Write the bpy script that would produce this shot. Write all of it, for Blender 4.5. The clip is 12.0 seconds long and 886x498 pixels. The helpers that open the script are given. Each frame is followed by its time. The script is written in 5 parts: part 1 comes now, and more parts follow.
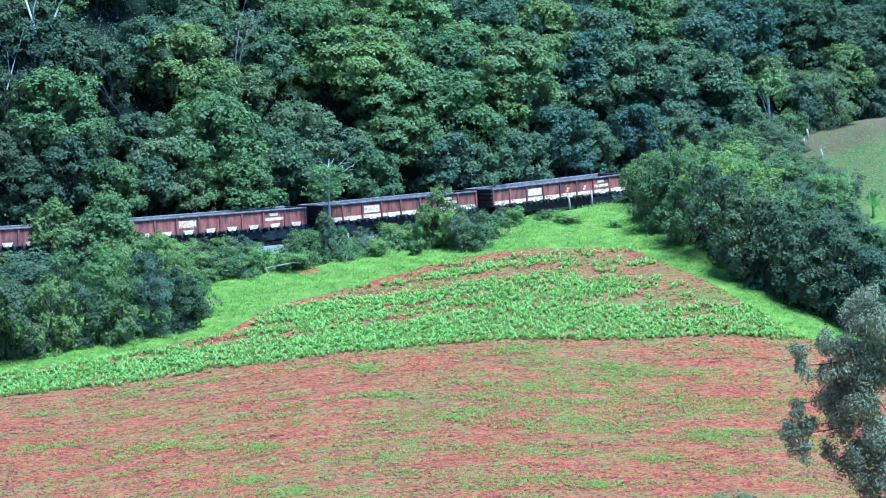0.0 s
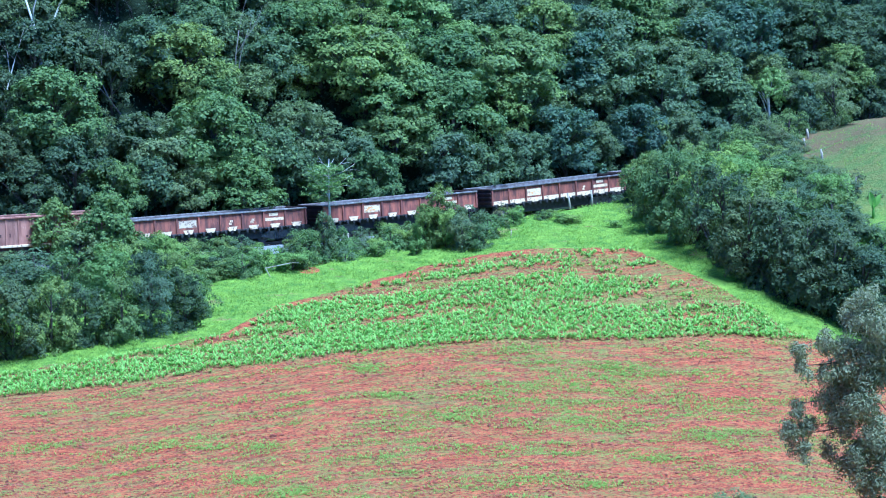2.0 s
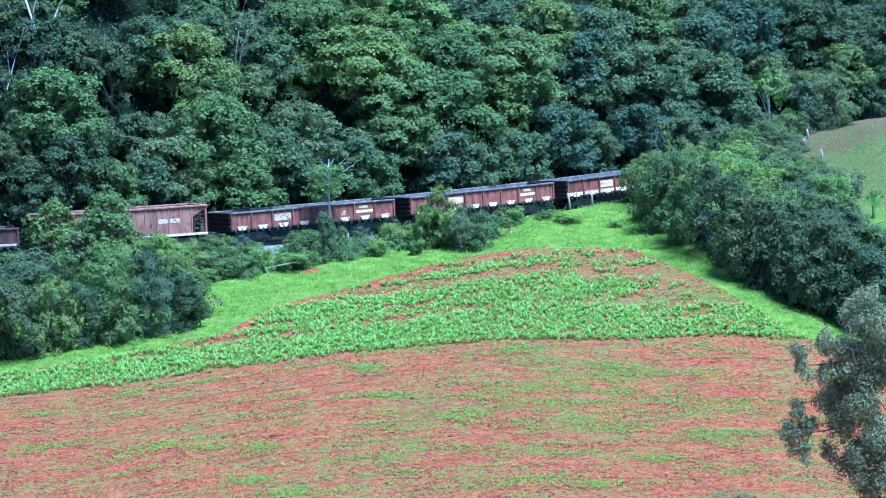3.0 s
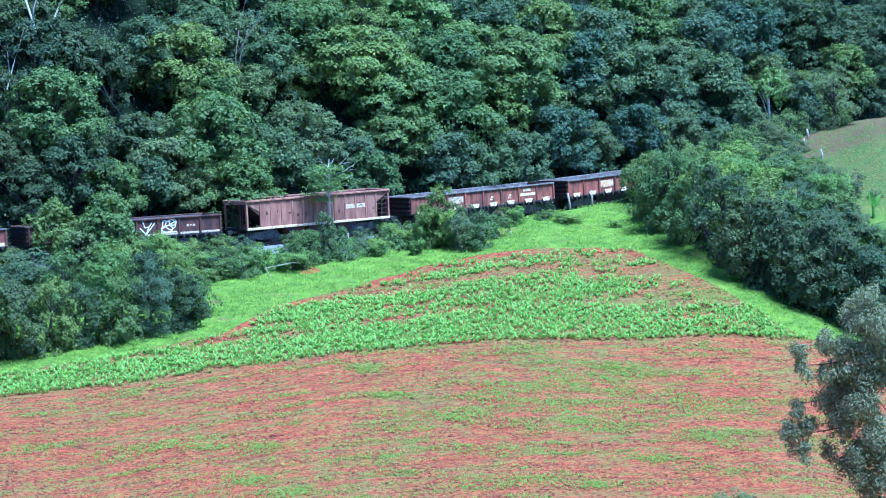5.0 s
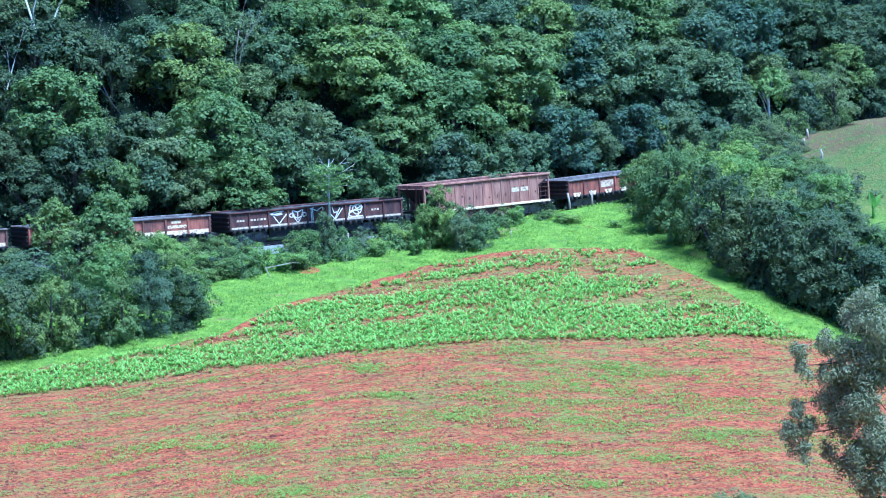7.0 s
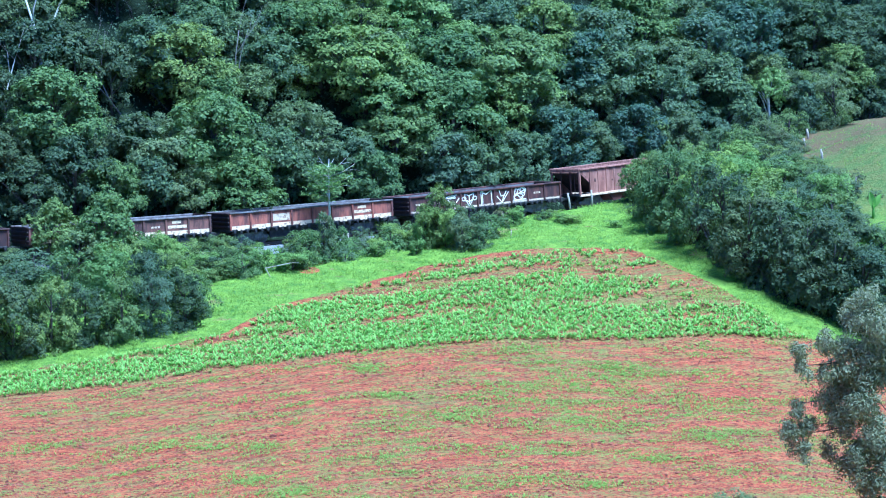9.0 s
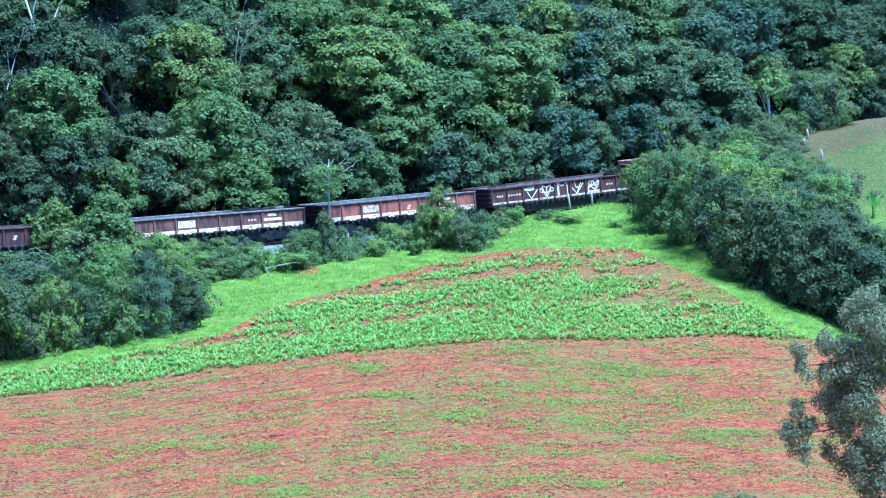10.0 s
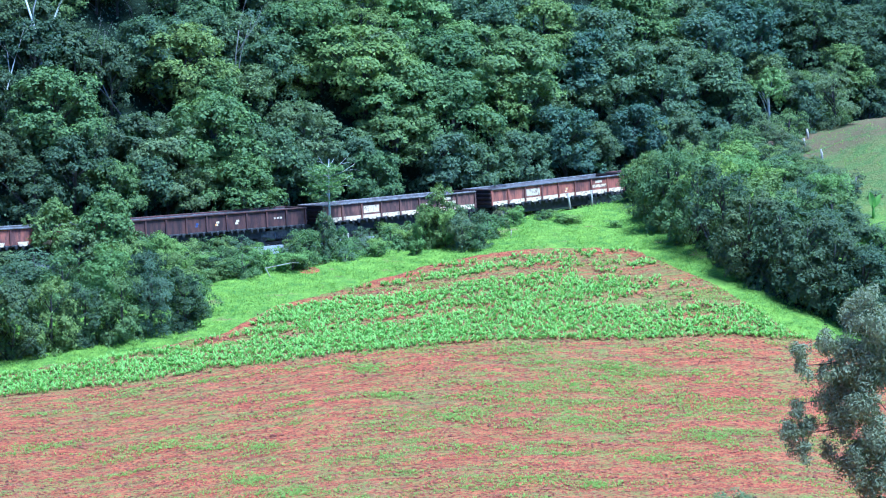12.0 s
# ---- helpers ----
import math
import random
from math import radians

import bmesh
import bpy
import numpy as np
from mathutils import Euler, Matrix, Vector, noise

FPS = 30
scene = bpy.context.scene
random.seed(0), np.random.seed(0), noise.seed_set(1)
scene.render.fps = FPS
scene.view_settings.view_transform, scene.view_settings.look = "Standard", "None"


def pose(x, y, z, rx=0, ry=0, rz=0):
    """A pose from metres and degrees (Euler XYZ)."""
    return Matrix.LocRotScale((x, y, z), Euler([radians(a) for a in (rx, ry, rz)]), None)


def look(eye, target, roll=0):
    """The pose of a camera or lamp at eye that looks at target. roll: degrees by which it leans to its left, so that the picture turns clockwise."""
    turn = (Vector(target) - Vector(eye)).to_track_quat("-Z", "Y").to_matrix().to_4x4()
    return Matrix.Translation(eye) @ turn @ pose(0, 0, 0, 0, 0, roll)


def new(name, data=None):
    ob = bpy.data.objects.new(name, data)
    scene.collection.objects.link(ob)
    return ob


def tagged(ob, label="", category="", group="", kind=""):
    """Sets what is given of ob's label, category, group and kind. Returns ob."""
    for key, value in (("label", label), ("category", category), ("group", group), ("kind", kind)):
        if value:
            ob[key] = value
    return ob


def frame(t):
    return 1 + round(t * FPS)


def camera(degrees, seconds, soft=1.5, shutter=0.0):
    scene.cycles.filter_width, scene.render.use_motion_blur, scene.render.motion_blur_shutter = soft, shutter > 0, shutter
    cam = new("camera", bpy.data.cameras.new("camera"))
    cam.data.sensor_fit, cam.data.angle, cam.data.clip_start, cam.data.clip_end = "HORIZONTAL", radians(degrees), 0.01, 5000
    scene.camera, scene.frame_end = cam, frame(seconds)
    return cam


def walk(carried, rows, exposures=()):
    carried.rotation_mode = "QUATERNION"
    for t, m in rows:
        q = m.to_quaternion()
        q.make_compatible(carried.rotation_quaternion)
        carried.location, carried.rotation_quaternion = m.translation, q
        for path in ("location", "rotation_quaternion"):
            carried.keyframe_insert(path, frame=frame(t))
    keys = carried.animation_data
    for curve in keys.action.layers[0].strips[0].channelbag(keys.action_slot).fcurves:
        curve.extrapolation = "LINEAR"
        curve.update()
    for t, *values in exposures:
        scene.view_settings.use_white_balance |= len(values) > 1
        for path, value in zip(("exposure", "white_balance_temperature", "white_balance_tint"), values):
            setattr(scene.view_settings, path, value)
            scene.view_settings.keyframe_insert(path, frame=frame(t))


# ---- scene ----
cam = camera(12.0, 12.0, soft=1.05)
EYE = pose(0, -274, 37.12, 90 - 7.92, 0, 0)
walk(cam, [(0.0, EYE), (12.0, EYE)], exposures=[(0.0, 1.17, 3575, 11), (12.0, 1.27, 3575, 11)])

# ---------------------------------------------------------------- light: a bright, hazy sky with a veiled sun
world = bpy.data.worlds.new("sky")
scene.world = world
world.use_nodes = True
wn = world.node_tree
sky = wn.nodes.new("ShaderNodeTexSky")
sky.sky_type, sky.sun_disc = "NISHITA", False
sky.sun_elevation, sky.sun_rotation = radians(69), radians(125)
sky.air_density, sky.dust_density, sky.ozone_density = 1.0, 0.3, 4.0
wn.links.new(sky.outputs[0], wn.nodes["Background"].inputs[0])
wn.nodes["Background"].inputs[1].default_value = 0.066
sun = new("sun", bpy.data.lights.new("sun", "SUN"))
sun.data.energy, sun.data.angle, sun.data.color = 5.0, radians(24), (1.0, 0.86, 0.56)
SUN_AZ, SUN_EL = radians(125), radians(69)       # azimuth from +y, clockwise
sun.matrix_world = look((0, 0, 60), (-math.sin(SUN_AZ) * math.cos(SUN_EL), -math.cos(SUN_AZ) * math.cos(SUN_EL), 60 - math.sin(SUN_EL)))


# ---------------------------------------------------------------- the lie of the land
def smooth(a, b, v):
    k = np.clip((v - a) / (b - a), 0.0, 1.0)
    return k * k * (3 - 2 * k)


def heading(x):
    """The railway's heading over the plan, in radians from +x."""
    return np.radians(np.clip(36.4 + 0.5 * (x + 4.93), 22.0, 46.0))


def march(sign, count, step):
    p, out = np.array([-4.93, 0.0]), []
    for _ in range(count):
        a = heading(p[0])
        p = p + sign * step * np.array([math.cos(a), math.sin(a)])
        out.append(p)
    return out


STEP = 0.25
SIDE = np.array(march(-1, 900, STEP)[::-1] + [np.array([-4.93, 0.0])] + march(1, 900, STEP))
ARC = (np.arange(len(SIDE)) - 900) * STEP
TURN = heading(SIDE[:, 0])
LINE = SIDE + 1.375 * np.stack([-np.sin(TURN), np.cos(TURN)], 1)      # centre line of the track
# straight tangents carry the line on far outside the view
FAR_X = np.concatenate([[LINE[0, 0] - 3000], LINE[:, 0], [LINE[-1, 0] + 3000]])
FAR_Y = np.concatenate([[LINE[0, 1] - 3000 * math.tan(TURN[0])], LINE[:, 1], [LINE[-1, 1] + 3000 * math.tan(TURN[-1])]])


def line_y(x):
    return np.interp(x, FAR_X, FAR_Y)


def ground_z(x, y):
    x, y = np.asarray(x, float), np.asarray(y, float)
    ang = heading(x)
    d = (line_y(x) - y) * np.cos(ang)              # metres in front of the centre line
    # field side: a bank beside the line, a knoll towards +x, then the field falling away
    crest = np.interp(x, [-80, -30, -20, -10, -2, 6, 12, 18, 27, 36, 60, 200], [-3.2, -2.2, -1.5, -0.95, -0.45, 0.85, 1.2, 2.7, 4.3, 5.0, 6.5, 9])
    keep = 1 - smooth(14, 40, d) * np.clip(0.62 + 0.012 * x, 0.45, 0.94)
    fall = 0.075 * np.clip(d - 5, 0, None) + 0.0011 * np.clip(d - 5, 0, 70) ** 2
    fall = fall + 0.05 * np.clip(-x - 14, 0, 40) * smooth(6, 26, d)
    field = crest * keep - fall
    # the knoll behind the hedge climbs on towards +x
    field = field + np.interp(x, [19, 24, 27, 29.5, 36, 80], [0, 0.05, 0.7, 1.9, 3.6, 6]) * smooth(-14, 7, y) * smooth(30, 9, y)
    # the near slope on which the camera stands
    r = np.clip((-104 - y) / 170, 0, 1.6)
    low = -14.5
    near = low + (35.4 - low) * r ** 1.2
    field = np.where(y < -70, field + (near - field) * smooth(-70, -112, y), field)
    bench = -0.6
    front = bench + (field - bench) * smooth(2.2, 6.0, d)
    back = -d - 3.2
    hill = bench + 0.84 * np.clip(back, 0, 46) + 0.25 * np.clip(back - 46, 0, 120) + 0.03 * np.clip(back - 120, 0, 3000)
    hill = hill + 1.0 * np.sin(x * 0.21 + 1.3) * smooth(2, 14, back) + 0.8 * np.sin(x * 0.09 + y * 0.13) * smooth(2, 14, back)
    return np.where(d > 0, front, hill)


# ---------------------------------------------------------------- materials
def nodes_of(name):
    m = bpy.data.materials.new(name)
    m.use_nodes = True
    t = m.node_tree
    return m, t, t.nodes["Principled BSDF"]


def noise_node(t, scale, detail=3.0, vec=None, rough=0.55):
    n = t.nodes.new("ShaderNodeTexNoise")
    n.inputs["Scale"].default_value, n.inputs["Detail"].default_value, n.inputs["Roughness"].default_value = scale, detail, rough
    if vec is not None:
        t.links.new(vec, n.inputs["Vector"])
    return n.outputs["Fac"]


def ramp(t, fac, stops):
    n = t.nodes.new("ShaderNodeValToRGB")
    el = n.color_ramp.elements
    while len(el) < len(stops):
        el.new(0.5)
    for e, (p, c) in zip(el, stops):
        e.position, e.color = p, (*c, 1) if len(c) == 3 else c
    t.links.new(fac, n.inputs[0])
    return n.outputs[0]


def mix(t, fac, a, b, how="MIX"):
    n = t.nodes.new("ShaderNodeMix")
    n.data_type, n.blend_type = "RGBA", how
    for sock, v in ((n.inputs[0], fac), (n.inputs[6], a), (n.inputs[7], b)):
        if isinstance(v, (int, float)):
            sock.default_value = v
        elif isinstance(v, tuple):
            sock.default_value = (*v, 1)
        else:
            t.links.new(v, sock)
    return n.outputs[2]


def maths(t, op, a, b=0.0, clamp=False):
    n = t.nodes.new("ShaderNodeMath")
    n.operation, n.use_clamp = op, clamp
    for sock, v in ((n.inputs[0], a), (n.inputs[1], b)):
        if isinstance(v, (int, float)):
            sock.default_value = v
        else:
            t.links.new(v, sock)
    return n.outputs[0]


def grey(v):
    return (v, v, v)


def bump(t, bsdf, fac, strength, distance):
    n = t.nodes.new("ShaderNodeBump")
    n.inputs["Strength"].default_value, n.inputs["Distance"].default_value = strength, distance
    t.links.new(fac, n.inputs["Height"])
    t.links.new(n.outputs[0], bsdf.inputs["Normal"])


def leaf_material(name, dark, light, rough=0.45, trans=0.24, spread=0.6):
    """Leaves: every leaf and every plant has its own shade; light passes through."""
    m, t, b = nodes_of(name)
    geo, info = t.nodes.new("ShaderNodeNewGeometry"), t.nodes.new("ShaderNodeObjectInfo")
    per_leaf = ramp(t, geo.outputs["Random Per Island"], [(0.0, tuple(0.66 * a + 0.34 * c for a, c in zip(dark, light))), (0.8, tuple(0.5 * (a + c) for a, c in zip(dark, light))), (1.0, tuple(0.22 * a + 0.78 * c for a, c in zip(dark, light)))])
    tint = ramp(t, info.outputs["Random"], [(0.0, (0.62, 0.74, 0.92)), (0.35, (0.9, 1.0, 0.92)), (0.6, (1.0, 1.0, 1.0)), (0.85, (1.25, 1.22, 0.85)), (1.0, (1.32, 1.22, 0.85))])
    col = mix(t, 1.0, per_leaf, mix(t, spread, grey(1.0), tint), "MULTIPLY")
    t.links.new(col, b.inputs["Base Color"])
    b.inputs["Roughness"].default_value = rough + 0.12
    b.inputs["Specular IOR Level"].default_value = 0.16
    tr = t.nodes.new("ShaderNodeBsdfTranslucent")
    t.links.new(mix(t, 1.0, col, (1.25, 1.35, 0.6), "MULTIPLY"), tr.inputs[0])
    ms = t.nodes.new("ShaderNodeMixShader")
    ms.inputs[0].default_value = trans
    t.links.new(b.outputs[0], ms.inputs[1]), t.links.new(tr.outputs[0], ms.inputs[2])
    t.links.new(ms.outputs[0], t.nodes["Material Output"].inputs[0])
    return m


def bark_material(name, a, c):
    m, t, b = nodes_of(name)
    n = noise_node(t, 6.0, 5.0)
    t.links.new(ramp(t, n, [(0.3, a), (0.7, c)]), b.inputs["Base Color"])
    b.inputs["Roughness"].default_value = 0.9
    bump(t, b, noise_node(t, 25.0, 4.0), 0.6, 0.02)
    return m


def rust_material(name, base, worn, dirt=0.5, rough=0.65):
    """Painted wagon steel, faded, streaked with rust and dust."""
    m, t, b = nodes_of(name)
    tc, info = t.nodes.new("ShaderNodeTexCoord"), t.nodes.new("ShaderNodeObjectInfo")
    mp = t.nodes.new("ShaderNodeMapping")
    mp.inputs["Scale"].default_value = (3.0, 3.0, 0.7)
    t.links.new(tc.outputs["Object"], mp.inputs[0])
    shift = t.nodes.new("ShaderNodeVectorMath")
    shift.operation = "ADD"
    t.links.new(mp.outputs[0], shift.inputs[0]), t.links.new(maths(t, "MULTIPLY", info.outputs["Random"], 40.0), shift.inputs[1])
    streak, blot = noise_node(t, 2.2, 6.0, shift.outputs[0], 0.65), noise_node(t, 0.9, 4.0, shift.outputs[0])
    col = mix(t, ramp(t, blot, [(0.41, grey(0)), (0.59, grey(1))]), base, worn)
    col = mix(t, maths(t, "MULTIPLY", ramp(t, streak, [(0.5, grey(0)), (0.72, grey(1))]), dirt), col, (0.035, 0.02, 0.018))
    scuff = noise_node(t, 4.5, 6.0, shift.outputs[0], 0.7)
    col = mix(t, ramp(t, scuff, [(0.60, grey(0)), (0.70, grey(0.55))]), col, tuple(min(0.6, 1.9 * v + 0.05) for v in base))
    hue = ramp(t, info.outputs["Random"], [(0.0, (0.78, 0.76, 0.78)), (0.5, (1.0, 1.0, 1.0)), (1.0, (1.18, 1.08, 1.05))])
    t.links.new(mix(t, 0.8, col, mix(t, 1.0, col, hue, "MULTIPLY")), b.inputs["Base Color"])
    b.inputs["Roughness"].default_value = rough
    b.inputs["Specular IOR Level"].default_value = 0.3
    bump(t, b, noise_node(t, 9.0, 4.0, tc.outputs["Object"]), 0.25, 0.02)
    return m


def plain_material(name, a, c, scale=5.0, rough=0.7, metal=0.0):
    m, t, b = nodes_of(name)
    tc = t.nodes.new("ShaderNodeTexCoord")
    t.links.new(ramp(t, noise_node(t, scale, 5.0, tc.outputs["Object"], 0.65), [(0.35, a), (0.65, c)]), b.inputs["Base Color"])
    b.inputs["Roughness"].default_value, b.inputs["Metallic"].default_value = rough, metal
    bump(t, b, noise_node(t, scale * 4, 4.0, tc.outputs["Object"]), 0.3, 0.01)
    return m


def paint_material(name, colour, under, wear):
    """Old paint, flaking off the steel below."""
    m, t, b = nodes_of(name)
    tc, info = t.nodes.new("ShaderNodeTexCoord"), t.nodes.new("ShaderNodeObjectInfo")
    shift = t.nodes.new("ShaderNodeVectorMath")
    shift.operation = "ADD"
    t.links.new(tc.outputs["Object"], shift.inputs[0]), t.links.new(maths(t, "MULTIPLY", info.outputs["Random"], 60.0), shift.inputs[1])
    n = noise_node(t, 5.0, 6.0, shift.outputs[0], 0.7)
    t.links.new(mix(t, ramp(t, n, [(wear, grey(0)), (wear + 0.1, grey(1))]), colour, under), b.inputs["Base Color"])
    b.inputs["Roughness"].default_value = 0.7
    return m


def ground_material():
    """One sheet: pasture, tilled red earth with weeds, forest floor."""
    m, t, b = nodes_of("earth_and_pasture")
    tc = t.nodes.new("ShaderNodeTexCoord")
    def attr(n):
        a = t.nodes.new("ShaderNodeAttribute")
        a.attribute_name = n
        return a.outputs["Fac"]
    pos, till, crop, wood, row = tc.outputs["Object"], attr("tilled"), attr("crop"), attr("wood"), attr("row")
    cx, sx = t.nodes.new("ShaderNodeCombineXYZ"), t.nodes.new("ShaderNodeSeparateXYZ")
    t.links.new(pos, sx.inputs[0])
    t.links.new(maths(t, "MULTIPLY", sx.outputs[0], 0.5), cx.inputs[0]), t.links.new(row, cx.inputs[1])
    lines = cx.outputs[0]
    big, mid, fine = noise_node(t, 0.12, 3.0, pos), noise_node(t, 0.9, 5.0, pos, 0.65), noise_node(t, 5.0, 6.0, pos, 0.7)
    furrow, streaks = noise_node(t, 1.6, 4.0, lines, 0.6), noise_node(t, 0.55, 4.0, lines, 0.6)
    soil = mix(t, ramp(t, furrow, [(0.3, grey(0)), (0.7, grey(1))]), (0.30, 0.062, 0.028), (0.58, 0.160, 0.062))
    wave = maths(t, "SINE", maths(t, "MULTIPLY", maths(t, "ADD", row, maths(t, "MULTIPLY", mid, 0.9)), 5.7))
    soil = mix(t, ramp(t, fine, [(0.5, grey(0)), (0.66, grey(0.9))]), soil, (0.09, 0.03, 0.022))
    soil = mix(t, ramp(t, mid, [(0.55, grey(0)), (0.8, grey(0.3))]), soil, (0.46, 0.21, 0.10))
    grain = noise_node(t, 16.0, 4.0, pos, 0.75)
    straw = mix(t, ramp(t, grain, [(0.4, grey(0)), (0.62, grey(1))]), (0.11, 0.105, 0.038), (0.33, 0.295, 0.10))
    weed = mix(t, ramp(t, grain, [(0.4, grey(0)), (0.62, grey(1))]), (0.09, 0.145, 0.022), (0.28, 0.36, 0.06))
    weedy = mix(t, ramp(t, mid, [(0.35, grey(0)), (0.6, grey(1))]), straw, weed)
    fleck = noise_node(t, 6.5, 6.0, lines, 0.8)
    soil = mix(t, ramp(t, fleck, [(0.54, grey(0)), (0.62, grey(0.5))]), soil, straw)
    soil = mix(t, ramp(t, fleck, [(0.42, grey(0.95)), (0.48, grey(0))]), soil, (0.075, 0.024, 0.018))
    amount = maths(t, "ADD", maths(t, "MULTIPLY", streaks, 0.65), maths(t, "MULTIPLY", big, 0.35))
    amount = maths(t, "ADD", amount, maths(t, "MULTIPLY", maths(t, "SUBTRACT", mid, 0.5), 0.45))
    amount = maths(t, "ADD", amount, maths(t, "MULTIPLY", maths(t, "SUBTRACT", fleck, 0.5), 1.9))
    amount = maths(t, "ADD", amount, maths(t, "MULTIPLY", maths(t, "SUBTRACT", grain, 0.5), 0.9))
    amount = maths(t, "ADD", amount, maths(t, "MULTIPLY", crop, 0.10))
    amount = maths(t, "ADD", amount, maths(t, "MULTIPLY", wave, 0.05))
    amount = maths(t, "SUBTRACT", amount, maths(t, "MULTIPLY", attr("bare"), 0.32))
    soil = mix(t, ramp(t, amount, [(0.50, grey(0)), (0.61, grey(0.75))]), soil, weedy)
    grass = mix(t, ramp(t, mid, [(0.3, grey(0)), (0.7, grey(1))]), (0.10, 0.18, 0.018), (0.29, 0.395, 0.034))
    grass = mix(t, ramp(t, fine, [(0.45, grey(0)), (0.8, grey(0.6))]), grass, (0.28, 0.38, 0.05))
    grass = mix(t, ramp(t, noise_node(t, 2.4, 5.0, pos, 0.7), [(0.52, grey(0)), (0.68, grey(0.7))]), grass, (0.06, 0.13, 0.03))
    bare = mix(t, fine, (0.20, 0.10, 0.06), (0.34, 0.19, 0.12))
    grass = mix(t, maths(t, "MULTIPLY", ramp(t, noise_node(t, 0.35, 5.0, pos, 0.7), [(0.60, grey(0)), (0.70, grey(1))]), 0.8), grass, bare)
    edge = maths(t, "ADD", till, maths(t, "MULTIPLY", maths(t, "SUBTRACT", mid, 0.5), 0.7))
    col = mix(t, ramp(t, edge, [(0.45, grey(0)), (0.55, grey(1))]), grass, soil)
    # leaf litter, near black: the shade below trees and hedge is in its colour
    shaded_litter = mix(t, fine, (0.010, 0.018, 0.010), (0.03, 0.042, 0.02))
    dull = mix(t, ramp(t, fine, [(0.35, grey(0)), (0.65, grey(1))]), (0.07, 0.10, 0.025), (0.18, 0.205, 0.06))
    dull = mix(t, ramp(t, mid, [(0.46, grey(0)), (0.60, grey(0.5))]), dull, (0.17, 0.095, 0.055))
    col = mix(t, maths(t, "MULTIPLY", attr("dry"), 0.8), col, dull)
    scar = maths(t, "MULTIPLY", attr("scar"), ramp(t, maths(t, "ADD", maths(t, "MULTIPLY", mid, 0.6), maths(t, "MULTIPLY", fine, 0.4)), [(0.40, grey(0)), (0.54, grey(0.8))]))
    col = mix(t, scar, col, mix(t, fine, (0.11, 0.065, 0.038), (0.24, 0.135, 0.08)))
    col = mix(t, wood, col, shaded_litter)
    t.links.new(col, b.inputs["Base Color"])
    b.inputs["Roughness"].default_value = 0.95
    b.inputs["Specular IOR Level"].default_value = 0.15
    h = maths(t, "ADD", maths(t, "MULTIPLY", furrow, 0.6), maths(t, "MULTIPLY", fine, 0.8))
    h = maths(t, "ADD", h, maths(t, "MULTIPLY", maths(t, "MULTIPLY", wave, till), 0.22))
    bump(t, b, h, 1.0, 0.3)
    return m


GROUND = ground_material()
# forest leaves run blue at their dark end: haze and blue shade as colour
LEAF_A = leaf_material("forest_leaf", (0.032, 0.054, 0.070), (0.240, 0.285, 0.066), 0.42)
LEAF_B = leaf_material("forest_leaf_haze_blue", (0.030, 0.052, 0.074), (0.195, 0.250, 0.095), 0.38)
LEAF_C = leaf_material("bright_leaf", (0.085, 0.145, 0.045), (0.35, 0.42, 0.080), 0.45)
LEAF_D = leaf_material("shrub_leaf", (0.040, 0.074, 0.052), (0.280, 0.335, 0.064), 0.45)
LEAF_E = leaf_material("grey_green_leaf", (0.052, 0.078, 0.064), (0.245, 0.285, 0.112), 0.45)
LEAF_F = leaf_material("brownish_leaf", (0.065, 0.072, 0.055), (0.240, 0.230, 0.10), 0.55)
LEAF_G = leaf_material("fresh_forest_leaf", (0.065, 0.115, 0.050), (0.34, 0.41, 0.090), 0.45)
LEAF_H = leaf_material("eucalyptus_leaf", (0.098, 0.108, 0.068), (0.355, 0.36, 0.19), 0.45)
# shaded copy of the green leaf: shade is put into its colour
LEAF_K = leaf_material("shade_dark_leaf", (0.026, 0.044, 0.050), (0.160, 0.190, 0.052), 0.45)
MAIZE = leaf_material("maize_leaf", (0.15, 0.27, 0.045), (0.50, 0.665, 0.13), 0.4, 0.36, 0.0)
WEED = leaf_material("weed_leaf", (0.17, 0.25, 0.04), (0.44, 0.54, 0.09), 0.5, 0.3, 0.0)
GRASS = leaf_material("grass_blade", (0.095, 0.17, 0.020), (0.42, 0.52, 0.050), 0.5, 0.3, 0.0)
GREY_BARK = bark_material("grey_bark", (0.11, 0.10, 0.095), (0.26, 0.24, 0.22))
BARK = bark_material("bark", (0.03, 0.027, 0.022), (0.09, 0.08, 0.068))
PALE_BARK = bark_material("pale_bark", (0.42, 0.40, 0.36), (0.70, 0.67, 0.61))
CLOD = plain_material("red_clod", (0.11, 0.034, 0.020), (0.36, 0.125, 0.062), 2.0, 0.95)
RUST = rust_material("faded_red_paint", (0.35, 0.125, 0.080), (0.14, 0.064, 0.054))
DARK_RUST = rust_material("dark_brown_paint", (0.055, 0.032, 0.033), (0.12, 0.055, 0.045), 0.6)
PINK_RUST = rust_material("weathered_pinkish_paint", (0.38, 0.20, 0.145), (0.25, 0.12, 0.088), 0.35)
BROWN_RUST = rust_material("patchy_brown_paint", (0.20, 0.10, 0.075), (0.075, 0.045, 0.042), 0.6)
# rust-streaked paint for wagon ends, with their shade put into the colour
SHADED_END_RUST = rust_material("shaded_end_paint", (0.035, 0.024, 0.024), (0.06, 0.034, 0.03), 0.5)
STEEL = rust_material("worn_grey_steel", (0.225, 0.21, 0.21), (0.14, 0.12, 0.115), 0.4, 0.55)
UNDER = plain_material("sooty_steel", (0.014, 0.014, 0.016), (0.05, 0.044, 0.044), 4.0, 0.7)
DUSTY = plain_material("dusty_cast_steel", (0.08, 0.078, 0.08), (0.24, 0.22, 0.215), 5.0, 0.75)
